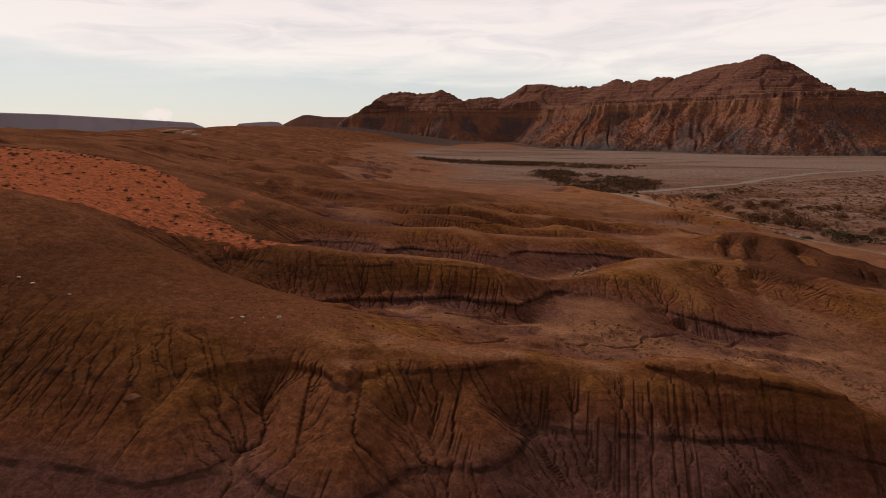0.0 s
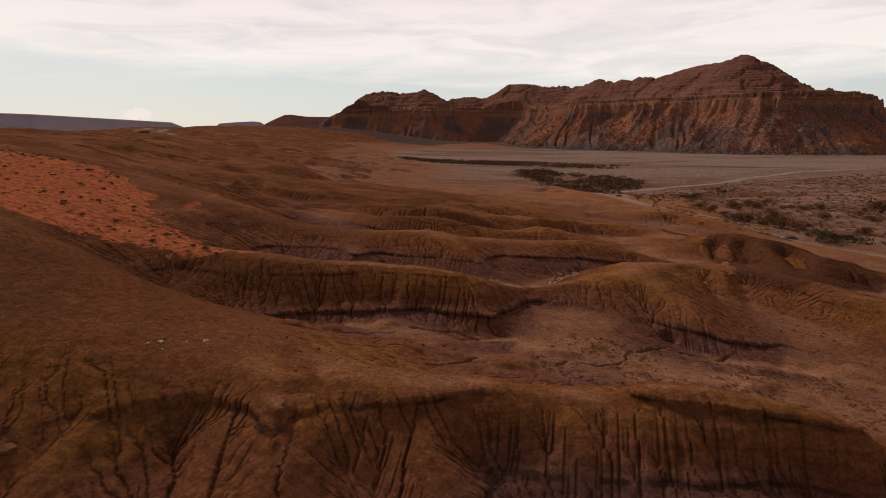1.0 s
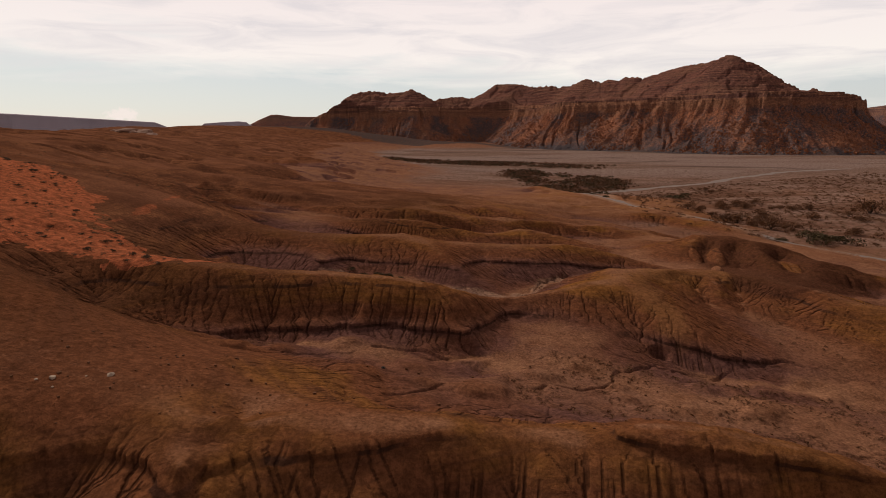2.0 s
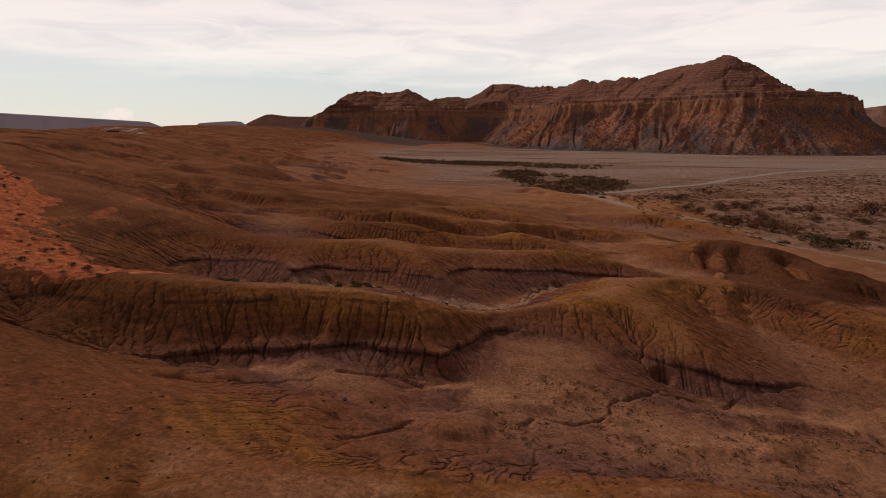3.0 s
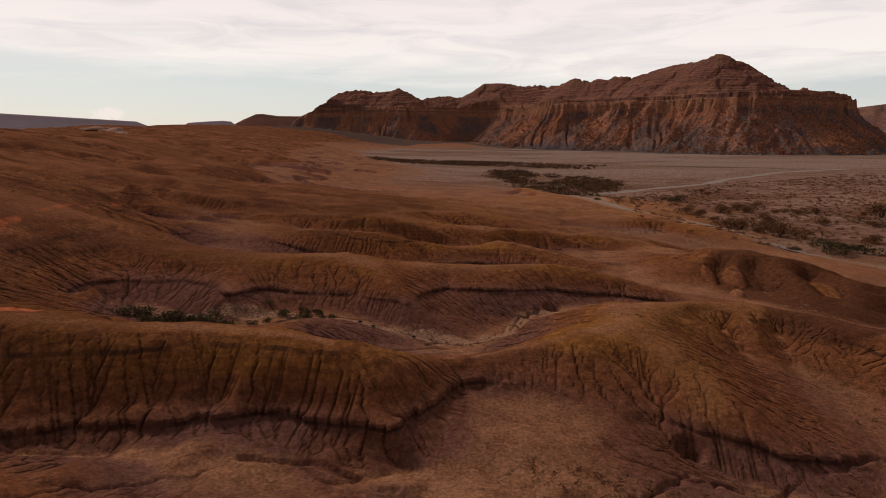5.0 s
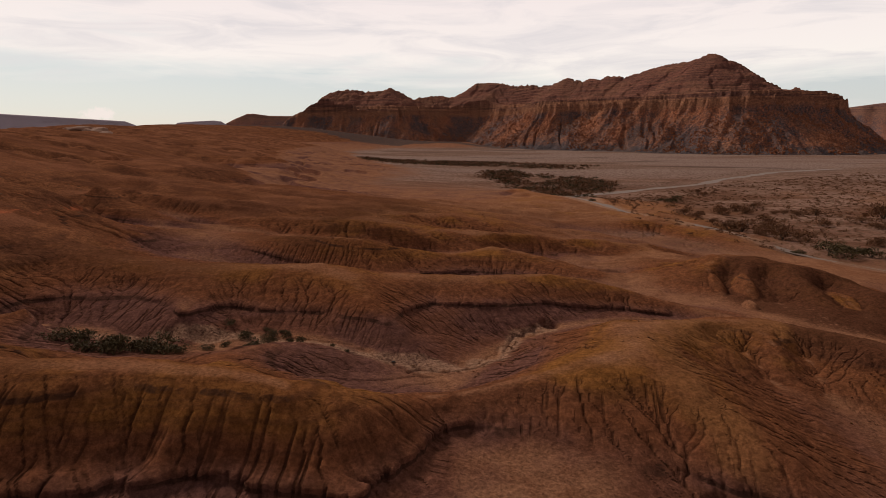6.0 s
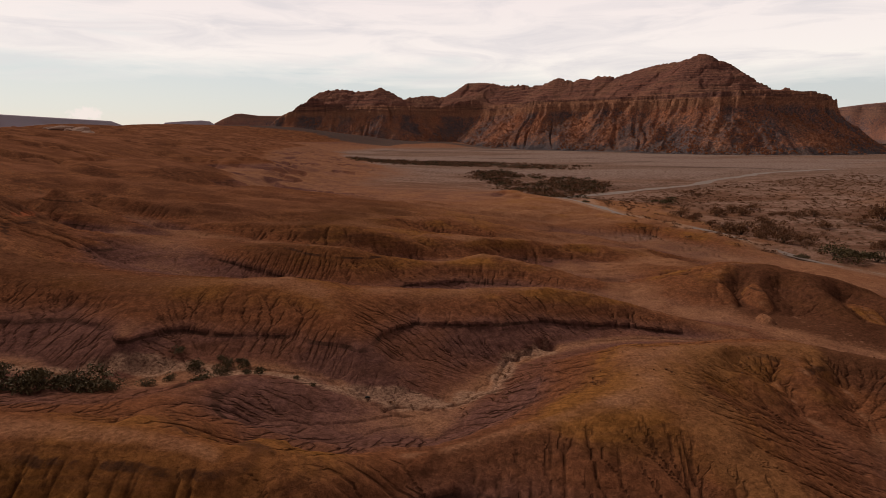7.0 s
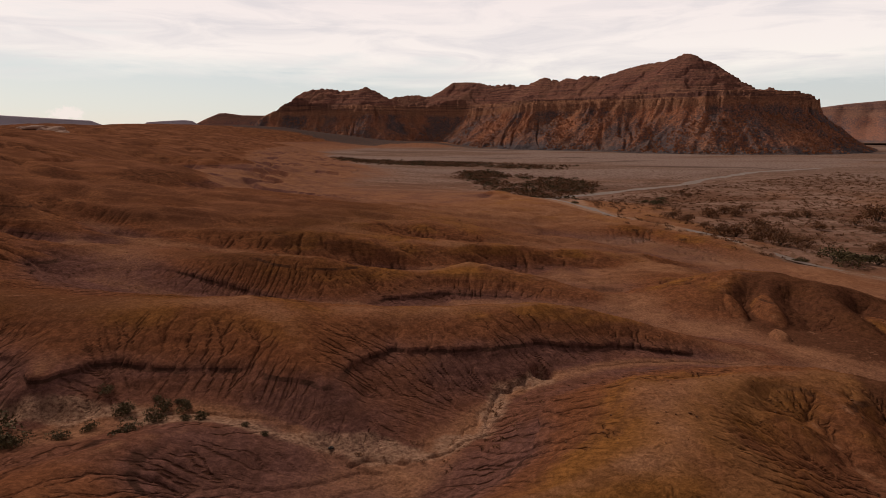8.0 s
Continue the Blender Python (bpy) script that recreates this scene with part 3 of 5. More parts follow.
class Nodes:
    """Short hand for shader nodes."""

    def __init__(self, tree):
        self.tree, self.n, self.l = tree, tree.nodes, tree.links

    def put(self, socket, v):
        if isinstance(v, (int, float)):
            socket.default_value = v
        elif isinstance(v, tuple):
            socket.default_value = (*v, 1) if len(v) == 3 and socket.type == "RGBA" else v
        else:
            self.l.new(v, socket)

    def math(self, op, a, b=0.0, c=0.0):
        n = self.n.new("ShaderNodeMath")
        n.operation = op
        for s, v in zip(n.inputs, (a, b, c)):
            self.put(s, v)
        return n.outputs[0]

    def mix(self, f, a, b, blend="MIX"):
        n = self.n.new("ShaderNodeMix")
        n.data_type, n.blend_type = "RGBA", blend
        self.put(n.inputs[0], f), self.put(n.inputs[6], a), self.put(n.inputs[7], b)
        return n.outputs[2]

    def ramp(self, f, a, b):
        n = self.n.new("ShaderNodeMapRange")
        n.interpolation_type = "SMOOTHSTEP"
        self.put(n.inputs[0], f), self.put(n.inputs[1], a), self.put(n.inputs[2], b)
        return n.outputs[0]

    def pos(self):
        return self.n.new("ShaderNodeNewGeometry").outputs["Position"]

    def normal_z(self):
        n = self.n.new("ShaderNodeSeparateXYZ")
        self.l.new(self.n.new("ShaderNodeNewGeometry").outputs["Normal"], n.inputs[0])
        return n.outputs[2]

    def stretch(self, v, x, y, z):
        n = self.n.new("ShaderNodeVectorMath")
        n.operation = "MULTIPLY"
        self.put(n.inputs[0], v)
        n.inputs[1].default_value = (x, y, z)
        return n.outputs[0]

    def noise(self, v, scale, detail=4.0, rough=0.55, distort=0.0):
        n = self.n.new("ShaderNodeTexNoise")
        self.put(n.inputs["Vector"], v)
        n.inputs["Scale"].default_value, n.inputs["Detail"].default_value = scale, detail
        n.inputs["Roughness"].default_value, n.inputs["Distortion"].default_value = rough, distort
        return n.outputs[0]

    def attr(self, name):
        n = self.n.new("ShaderNodeAttribute")
        n.attribute_name = name
        return n.outputs["Fac"]

    def finish(self, colour, rough=0.9, bump=None, strength=0.5, distance=0.1, spec=0.2):
        b = self.n.new("ShaderNodeBsdfPrincipled")
        self.put(b.inputs["Base Color"], colour), self.put(b.inputs["Roughness"], rough)
        b.inputs["Specular IOR Level"].default_value = spec
        if bump is not None:
            n = self.n.new("ShaderNodeBump")
            n.inputs["Strength"].default_value, n.inputs["Distance"].default_value = strength, distance
            self.put(n.inputs["Height"], bump)
            self.l.new(n.outputs[0], b.inputs["Normal"])
        o = self.n.new("ShaderNodeOutputMaterial")
        self.l.new(b.outputs[0], o.inputs[0])


def ground_material():
    m, g = material("badland_soil")
    p = g.pos()
    big, mid, fine = g.noise(p, 0.03, 5), g.noise(p, 0.25, 6, 0.6), g.noise(p, 1.9, 6, 0.65)
    grit = g.noise(p, 7.0, 3, 0.7)
    lean = g.attr("lean")                      # steepness of the land, 0 to 1
    face = g.ramp(g.math("ADD", lean, g.math("MULTIPLY_ADD", mid, 0.20, -0.10)), 0.07, 0.26)
    bed_z = g.attr("bed")                      # height over the hard bed
    wave = g.math("MULTIPLY_ADD", mid, 2.0, -1.0)
    level = g.math("ADD", bed_z, wave)
    crust = g.math("SUBTRACT", 1.0, g.attr("dusty"))
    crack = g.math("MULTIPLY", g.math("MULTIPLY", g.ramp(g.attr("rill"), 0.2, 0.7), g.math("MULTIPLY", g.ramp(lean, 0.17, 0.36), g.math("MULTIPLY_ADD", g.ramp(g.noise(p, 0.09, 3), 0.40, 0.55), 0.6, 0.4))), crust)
    clay, purple, ochre, tan = (0.172, 0.064, 0.032), (0.140, 0.062, 0.050), (0.225, 0.092, 0.026), (0.104, 0.041, 0.020)
    thin = g.noise(g.stretch(p, 0.02, 0.02, 1.6), 1.0, 4, 0.6)
    col = g.mix(g.ramp(level, -0.6, 2.2), purple, clay)
    col = g.mix(g.math("MULTIPLY", g.ramp(level, 2.6, 4.8), g.math("MULTIPLY", crust, g.math("MULTIPLY_ADD", g.ramp(g.noise(p, 0.05, 4), 0.40, 0.62), 0.75, 0.1))), col, ochre)
    px = g.n.new("ShaderNodeSeparateXYZ")
    g.l.new(p, px.inputs[0])
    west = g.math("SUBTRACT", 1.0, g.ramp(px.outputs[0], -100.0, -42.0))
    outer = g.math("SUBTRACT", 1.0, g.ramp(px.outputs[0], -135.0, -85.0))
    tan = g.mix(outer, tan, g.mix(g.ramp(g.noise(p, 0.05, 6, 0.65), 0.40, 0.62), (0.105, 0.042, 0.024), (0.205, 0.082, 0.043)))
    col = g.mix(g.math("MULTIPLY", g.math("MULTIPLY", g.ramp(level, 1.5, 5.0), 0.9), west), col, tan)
    col = g.mix(g.math("MULTIPLY", g.ramp(thin, 0.44, 0.62), 0.35), col, (0.085, 0.036, 0.022))
    col = g.mix(g.math("MULTIPLY", g.ramp(big, 0.46, 0.62), 0.45), col, (0.155, 0.056, 0.026))
    # shade in the rills is put into the colour, along runoff lines on steep faces
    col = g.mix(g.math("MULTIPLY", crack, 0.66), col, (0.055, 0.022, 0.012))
    # the hard bed's dark rock, with shade under its lip put into the colour
    dark = g.math("MULTIPLY", g.ramp(bed_z, -0.60, -0.45), g.math("SUBTRACT", 1.0, g.ramp(bed_z, -0.05, 0.10)))
    dark2 = g.math("MULTIPLY", g.ramp(bed_z, 6.55, 6.75), g.math("SUBTRACT", 1.0, g.ramp(bed_z, 7.1, 7.3)))
    dark2 = g.math("MULTIPLY", dark2, g.ramp(g.noise(p, 0.06, 2), 0.40, 0.50))
    dark = g.math("MULTIPLY", g.math("MULTIPLY", g.math("MAXIMUM", dark, dark2), g.ramp(lean, 0.2, 0.4)), g.ramp(g.math("ADD", mid, g.math("MULTIPLY", fine, 0.4)), 0.55, 0.75))
    col = g.mix(g.math("MULTIPLY", dark, g.math("MULTIPLY", crust, 0.8)), col, (0.045, 0.022, 0.016))
    # washed silt on the flats, pale pink tan, in patches and fans
    fan = g.ramp(g.math("ADD", mid, g.math("MULTIPLY", fine, 0.5)), 0.50, 0.92)
    silt = g.mix(fan, (0.188, 0.080, 0.043), (0.310, 0.148, 0.085))
    dusty = g.mix(g.ramp(big, 0.4, 0.6), (0.114, 0.047, 0.025), (0.156, 0.066, 0.036))
    dusty = g.mix(outer, dusty, g.mix(g.ramp(g.noise(p, 0.02, 6, 0.65), 0.4, 0.6), (0.110, 0.043, 0.024), (0.215, 0.088, 0.050)))
    silt = g.mix(g.math("MULTIPLY", g.ramp(bed_z, 0.5, 3.0), g.math("MAXIMUM", west, g.attr("dusty"))), silt, dusty)
    col = g.mix(g.math("MULTIPLY", g.math("SUBTRACT", 1.0, face), g.math("MULTIPLY_ADD", g.attr("basin"), 0.25, g.math("MULTIPLY_ADD", g.ramp(g.noise(p, 0.06, 5, 0.6), 0.38, 0.60), 0.40, 0.35))), col, silt)
    col = g.mix(g.math("MULTIPLY", g.attr("wash"), g.ramp(fine, 0.25, 0.6)), col, (0.30, 0.172, 0.118))
    col = g.mix(g.math("MULTIPLY", g.attr("trail"), g.math("MULTIPLY_ADD", fine, 0.5, 0.35)), col, (0.225, 0.098, 0.042))
    # dark red gravel lag on some hilltops
    lag = g.ramp(g.math("ADD", g.attr("gravel"), g.math("MULTIPLY_ADD", mid, 0.8, -0.4)), 0.35, 0.75)
    col = g.mix(g.math("MULTIPLY", lag, 0.85), col, g.mix(grit, (0.055, 0.023, 0.014), (0.115, 0.044, 0.025)))
    # red dune sand
    red = g.ramp(g.math("ADD", g.attr("red"), g.math("ADD", g.math("MULTIPLY_ADD", mid, 0.8, -0.44), g.math("MULTIPLY_ADD", g.noise(p, 0.07, 4, 0.6), 1.3, -0.70))), 0.30, 0.70)
    col = g.mix(red, col, g.mix(g.ramp(g.noise(p, 0.5, 5, 0.65), 0.38, 0.6), (0.42, 0.120, 0.056), (0.25, 0.078, 0.038)))
    # the valley floor, grey pink with pale and dark streaks
    pale = g.noise(g.stretch(p, 0.008, 0.02, 0.01), 1.0, 7, 0.66, 0.8)
    deep = g.ramp(px.outputs[1], 700.0, 1300.0)
    band = g.noise(g.stretch(p, 0.0014, 0.0042, 0.01), 1.0, 6, 0.55, 0.5)
    floor_col = g.mix(g.ramp(pale, 0.40, 0.60), (0.150, 0.070, 0.047), (0.265, 0.155, 0.122))
    floor_col = g.mix(g.math("MULTIPLY", deep, 0.6), floor_col, (0.185, 0.120, 0.100))
    floor_col = g.mix(g.math("MULTIPLY", deep, g.ramp(band, 0.40, 0.56)), floor_col, (0.255, 0.172, 0.152))
    floor_col = g.mix(g.math("MULTIPLY", deep, g.ramp(g.noise(g.stretch(p, 0.002, 0.007, 0.01), 1.3, 7, 0.65, 0.6), 0.54, 0.66)), floor_col, (0.105, 0.068, 0.060))
    floor_col = g.mix(g.math("MULTIPLY", g.ramp(mid, 0.46, 0.60), 0.7), floor_col, (0.095, 0.055, 0.034))
    col = g.mix(g.attr("plain"), col, floor_col)
    col = g.mix(g.math("MULTIPLY", g.attr("shale"), g.ramp(mid, 0.25, 0.55)), col, (0.070, 0.052, 0.050))
    col = g.mix(g.math("MULTIPLY", g.attr("flow"), g.math("MULTIPLY", g.ramp(fine, 0.3, 0.6), g.math("SUBTRACT", 1.0, face))), col, (0.25, 0.115, 0.070))
    # grain
    col = g.mix(0.50, col, g.mix(g.ramp(fine, 0.25, 0.75), (0.22, 0.22, 0.22), (0.78, 0.78, 0.78)), "OVERLAY")
    col = g.mix(0.70, col, g.mix(grit, (0.15, 0.15, 0.15), (0.88, 0.88, 0.88)), "OVERLAY")
    clods = g.noise(p, 0.7, 5, 0.6)
    col = g.mix(g.math("MULTIPLY_ADD", face, 0.35, 0.30), col, g.mix(g.ramp(clods, 0.32, 0.68), (0.32, 0.32, 0.32), (0.66, 0.66, 0.66)), "OVERLAY")
    col = g.mix(1.0, col, (0.94, 0.925, 0.89), "MULTIPLY")
    bump = g.math("ADD", g.math("MULTIPLY", g.math("ADD", fine, clods), 0.8), g.math("MULTIPLY", grit, 0.35))
    bump = g.math("SUBTRACT", bump, g.math("MULTIPLY", crack, 0.7))
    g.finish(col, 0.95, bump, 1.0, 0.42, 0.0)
    return m


def mesa_material(name, far=0.0):
    m, g = material(name)
    p = g.pos()
    z = g.n.new("ShaderNodeSeparateXYZ")
    g.l.new(p, z.inputs[0])
    big, mid, fine = g.noise(p, 0.008, 5), g.noise(p, 0.035, 7, 0.65), g.noise(p, 0.16, 6, 0.7)
    beds = g.noise(g.stretch(p, 0.003, 0.003, 0.13), 1.0, 8, 0.8, 0.35)
    hz = g.math("ADD", z.outputs[2], g.math("MULTIPLY_ADD", mid, 30.0, -15.0))
    shale, rubble, cliff, cap = (0.098, 0.064, 0.060), (0.285, 0.104, 0.050), (0.265, 0.112, 0.058), (0.190, 0.072, 0.046)
    streaks = g.ramp(g.math("ADD", g.math("MULTIPLY", g.attr("fin"), 0.5), g.math("ADD", g.math("MULTIPLY", fine, 0.55), g.math("MULTIPLY", mid, 0.5))), 0.72, 0.98)
    talus = g.mix(streaks, shale, rubble)
    talus = g.mix(g.ramp(hz, 12.0, 40.0), (0.078, 0.060, 0.060), talus)
    col = g.mix(g.ramp(g.math("MULTIPLY_ADD", big, 44.0, g.math("SUBTRACT", hz, 22.0)), 146.0, 166.0), talus, cliff)
    col = g.mix(g.ramp(hz, 200.0, 222.0), col, cap)
    col = g.mix(g.math("MULTIPLY", g.ramp(beds, 0.47, 0.53), g.ramp(z.outputs[2], 165.0, 195.0)), col, (0.115, 0.045, 0.030))
    up = g.ramp(g.normal_z(), 0.80, 0.97)
    col = g.mix(g.math("MULTIPLY", up, g.math("MULTIPLY", g.ramp(z.outputs[2], 150.0, 210.0), 0.5)), col, (0.23, 0.105, 0.062))
    col = g.mix(g.math("MULTIPLY", g.ramp(big, 0.45, 0.65), 0.3), col, (0.24, 0.115, 0.06))
    col = g.mix(0.75, col, g.mix(g.ramp(fine, 0.3, 0.7), (0.2, 0.2, 0.2), (0.8, 0.8, 0.8)), "OVERLAY")
    col = g.mix(0.5, col, g.mix(g.ramp(g.noise(p, 0.45, 4, 0.7), 0.3, 0.7), (0.25, 0.25, 0.25), (0.76, 0.76, 0.76)), "OVERLAY")
    # haze of the distance is put into the base colour, by the share far
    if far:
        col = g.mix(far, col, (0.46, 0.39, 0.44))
    g.finish(col, 0.95, fine, 1.0, 7.0, 0.0)
    return m


SOIL = ground_material()
# the second value is the share of painted haze in the rock colour
ROCK = mesa_material("mesa_rock", 0.04)
ROCK_HAZED = mesa_material("mesa_rock_hazed", 0.9)
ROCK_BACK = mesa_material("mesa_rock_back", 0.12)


def link(name, verts, faces, mat, smooth_faces=True, parent=None, **attrs):
    me = bpy.data.meshes.new(name)
    verts = np.asarray(verts, np.float32)
    faces = np.asarray(faces, np.int32)
    k = faces.shape[1]
    me.vertices.add(len(verts))
    me.vertices.foreach_set("co", verts.ravel())
    me.loops.add(faces.size)
    me.loops.foreach_set("vertex_index", faces.ravel())
    me.polygons.add(len(faces))
    me.polygons.foreach_set("loop_start", np.arange(0, faces.size, k, dtype=np.int32))
    me.polygons.foreach_set("use_smooth", np.full(len(faces), smooth_faces))
    me.update(calc_edges=True)
    for key, val in attrs.items():
        a = me.attributes.new(key, "FLOAT", "POINT")
        a.data.foreach_set("value", np.asarray(val, np.float32))
    me.materials.append(mat)
    me.validate()
    ob = new(name, me)
    if parent is not None:
        ob.parent = parent
    return ob


def sheet(rows, cols, closed=False):
    """Four-cornered faces of a grid with that many rows and columns of vertices."""
    i, j = np.meshgrid(np.arange(rows - 1), np.arange(cols if closed else cols - 1), indexing="ij")
    a, b = i * cols + j, i * cols + (j + 1) % cols
    return np.stack([a, b, b + cols, a + cols], -1).reshape(-1, 4)


# ---- the ground, one sheet to the horizon ----
RED = [(-245, 150), (-240, 215), (-192, 215), (-160, 197), (-138, 181), (-114, 165), (-95, 153), (-80, 148), (-84, 143), (-101, 138), (-120, 135), (-137, 126), (-140, 104), (-190, 100)]


def ground():
    ang = np.concatenate([np.arange(-58, -27, 0.14), np.arange(-27, 17, 0.083), np.arange(17, 36, 0.14), np.arange(36, 302, 5.0)])
    grow = np.geomspace(0.40, 56, 390)
    rad = np.concatenate([[0.5, 8, 18, 28, 38], np.arange(48, 268, 0.32), 268 + np.cumsum(grow) * (4634 / grow.sum())])
    a, r = np.meshgrid(np.radians(ang), rad)
    x, y = (r * np.sin(a)).ravel(), (r * np.cos(a) - 8).ravel()
    z = height(x, y)
    near = (x > GX0) & (x < GX1 - 1) & (y > GY0) & (y < GY1 - 1)
    flow, rill = np.zeros(len(x)), np.zeros(len(x))
    mid = (x > HX0) & (x < HX1 - 1) & (y > HY0) & (y < HY1 - 1)
    rill[mid] = sample(wide_flow, x[mid], y[mid], WIDE, HX0, HY0)
    rill[near] = sample(flows, x[near], y[near])
    flow[near] = smooth(0.5, 0.95, rill[near])
    dw, _ = off_line(x, y, WASH)
    wash = 0.9 * (1 - smooth(1.0, 2.6, dw + 2.4 * fbm(x, y, 5, 3, 50)))
    dr = river_off(x, y)
    dr = dr - 30 * smooth(600, 740, y)
    wash = np.maximum(wash, 0.95 * (1 - smooth(7, 13, dr + 8 * fbm(x, y, 25, 3, 51))))
    east = smooth(5.5, 2.2, z + 2.0 * fbm(x, y, 40, 3, 52)) * smooth(400, 520, np.hypot(x + 10, y))
    east = np.maximum(east, smooth(11, 5, z + 2.5 * fbm(x, y, 60, 3, 52)) * smooth(640, 880, y))
    red = inside(x + 14 * fbm(x, y, 26, 5, 53, 0.6), y + 14 * fbm(x, y, 26, 5, 54, 0.6), RED) * 0.9
    dl, _ = off_line(x, y, [(-128, 174), (-150, 236), (-170, 280)])
    red = np.maximum(red, 0.55 * (1 - smooth(0.5, 2.5, dl + 3 * fbm(x, y, 9, 3, 55))))
    shale = inside(x + 90 * fbm(x, y, 260, 3, 56), y + 90 * fbm(x, y, 260, 3, 57), [(-1900, 2250), (-1300, 2420), (-700, 2520), (-560, 2800), (-700, 3200), (-1900, 3600)]) * 1.0
    d_foot, _ = off_line(x, y, [(-700, 2800), (-420, 2980), (-120, 2520), (305, 2190), (600, 1960), (830, 1980), (1150, 2150)])
    shale = np.maximum(shale, 1 - smooth(10, 70, d_foot + 60 * fbm(x, y, 120, 3, 58)))
    grid = z.reshape(len(rad), len(ang))
    rise = np.abs(np.gradient(grid, axis=0) / np.gradient(rad)[:, None]).ravel()
    lean = np.clip(1.2 * rise, 0, 1)
    mid = (x > HX0) & (x < HX1 - 1) & (y > HY0) & (y < HY1 - 1)
    lean[mid] = sample(wide_lean, x[mid], y[mid], WIDE, HX0, HY0)
    lean[near] = sample(leans, x[near], y[near])
    db, _ = off_line(x, y, BASIN)
    basin = np.maximum(1 - smooth(10, 22, db + 8 * fbm(x, y, 14, 3, 77)), 1 - smooth(3, 9, dw + 4 * fbm(x, y, 9, 3, 78)))
    dt, _ = off_line(x, y, [(31, 170), (28, 184), (25, 197), (26, 206), (38, 216), (52, 223), (66, 219)])
    trail = 1 - smooth(0.8, 5.5, dt + 5 * fbm(x, y, 8, 3, 79))
    gravel = np.maximum(1 - smooth(22, 42, np.hypot((x - 95) * 0.9, y - 288)), 1 - smooth(10, 22, np.hypot(x - 72, (y - 221) * 1.3)))
    gravel = gravel - 1.2 * lobes(x, y)
    gravel = np.maximum(gravel, inside(x + 14 * fbm(x, y, 30, 3, 93), y + 14 * fbm(x, y, 30, 3, 94), [(-275, 452), (-262, 482), (-280, 545), (-292, 590), (-250, 570), (-214, 505), (-210, 470), (-228, 444)]) * 0.55)
    dusty = smooth(-38, -52, x) * smooth(128, 114, y) * smooth(75, 82, y)
    over = z - bed(x, y)
    # the hard beds jut out over the soft clay under them
    jut = np.zeros(len(x))
    lip = lambda r: 0.42 * smooth(-0.30, 0.20, r) * smooth(1.5, 0.5, r) - 0.12 * smooth(-1.0, -0.55, r) * smooth(-0.1, -0.45, r)
    xn, yn = x[near], y[near]
    worn = 0.6 + 0.5 * fbm(xn, yn, 3.5, 3, 92)
    jut[near] = worn * (sample(bed_low, xn, yn) * lip(over[near]) + sample(bed_high, xn, yn) * lip(over[near] - UPPER))
    sx, sy = x.copy(), y.copy()
    sx[near] += jut[near] * sample(fall_x, xn, yn)
    sy[near] += jut[near] * sample(fall_y, xn, yn)
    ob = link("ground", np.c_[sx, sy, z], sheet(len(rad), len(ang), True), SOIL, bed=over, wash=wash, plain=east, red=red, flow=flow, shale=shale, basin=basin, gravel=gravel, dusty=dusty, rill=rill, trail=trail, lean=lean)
    tagged(ob, "eroded red-brown badland ground with rilled clay ridges and a sandy valley floor", "ground", kind="structure")
    return ob


GROUND = ground()


# ---- the long mesa across the valley ----
MESA_FOOT = [(-1780, 3500), (-1680, 3180), (-1500, 3000), (-1250, 2960), (-1000, 2920), (-800, 2840), (-680, 2850), (-520, 2960), (-420, 3060), (-300, 2900), (-170, 2580), (-60, 2500), (116, 2390), (305, 2235),
             (452, 2070), (600, 2000), (750, 1985), (830, 2015), (1060, 2110), (1200, 2300), (1330, 2520), (1360, 2900)]
CRESTS = [
    [(-1586, 3150, 130), (-1453, 3180, 168), (-1325, 3220, 219), (-1243, 3240, 264), (-1186, 3260, 305), (-1102, 3270, 317), (-994, 3280, 297), (-895, 3290, 301), (-861, 3290, 317), (-845, 3292, 302), (-812, 3300, 297)],
    [(-812, 3300, 297), (-735, 3330, 263), (-632, 3400, 285), (-508, 3420, 277), (-422, 3440, 315), (-383, 3448, 348), (-376, 3450, 352), (-159, 3330, 328), (31, 3230, 314)],
    [(31, 3230, 314), (78, 3200, 335), (110, 3180, 342), (186, 3130, 328), (298, 3050, 337), (369, 2990, 328), (480, 2860, 355)],
    [(480, 2860, 355), (598, 2680, 362), (634, 2620, 377), (659, 2600, 379), (686, 2580, 359), (736, 2500, 309), (813, 2400, 238), (886, 2330, 219)],
]
TALUS, CLIFF, TOP = 215.0, 152.0, 208.0


def chunks(name, places, sizes, mat, rng, label, category):
    """Many angular blocks in one mesh."""
    cube = np.array([(i, j, k) for i in (-1, 1) for j in (-1, 1) for k in (-1, 1)], float)
    quads = np.array([(0, 1, 3, 2), (4, 6, 7, 5), (0, 4, 5, 1), (2, 3, 7, 6), (0, 2, 6, 4), (1, 5, 7, 3)])
    n = len(places)
    v = cube[None] * (0.5 + 0.35 * rng.random((n, 8, 3))) * (0.5 * sizes)[:, None, None] * (0.6 + 0.7 * rng.random((n, 1, 3)))
    turn = rng.random(n) * 6.28
    c, s = np.cos(turn)[:, None], np.sin(turn)[:, None]
    v = np.stack([v[..., 0] * c - v[..., 1] * s, v[..., 0] * s + v[..., 1] * c, v[..., 2]], -1) + (places + np.c_[0 * sizes, 0 * sizes, 0.12 * sizes])[:, None]
    f = quads[None] + 8 * np.arange(n)[:, None, None]
    return tagged(link(name, v.reshape(-1, 3), f.reshape(-1, 4), mat, False), label, category, kind="stuff")


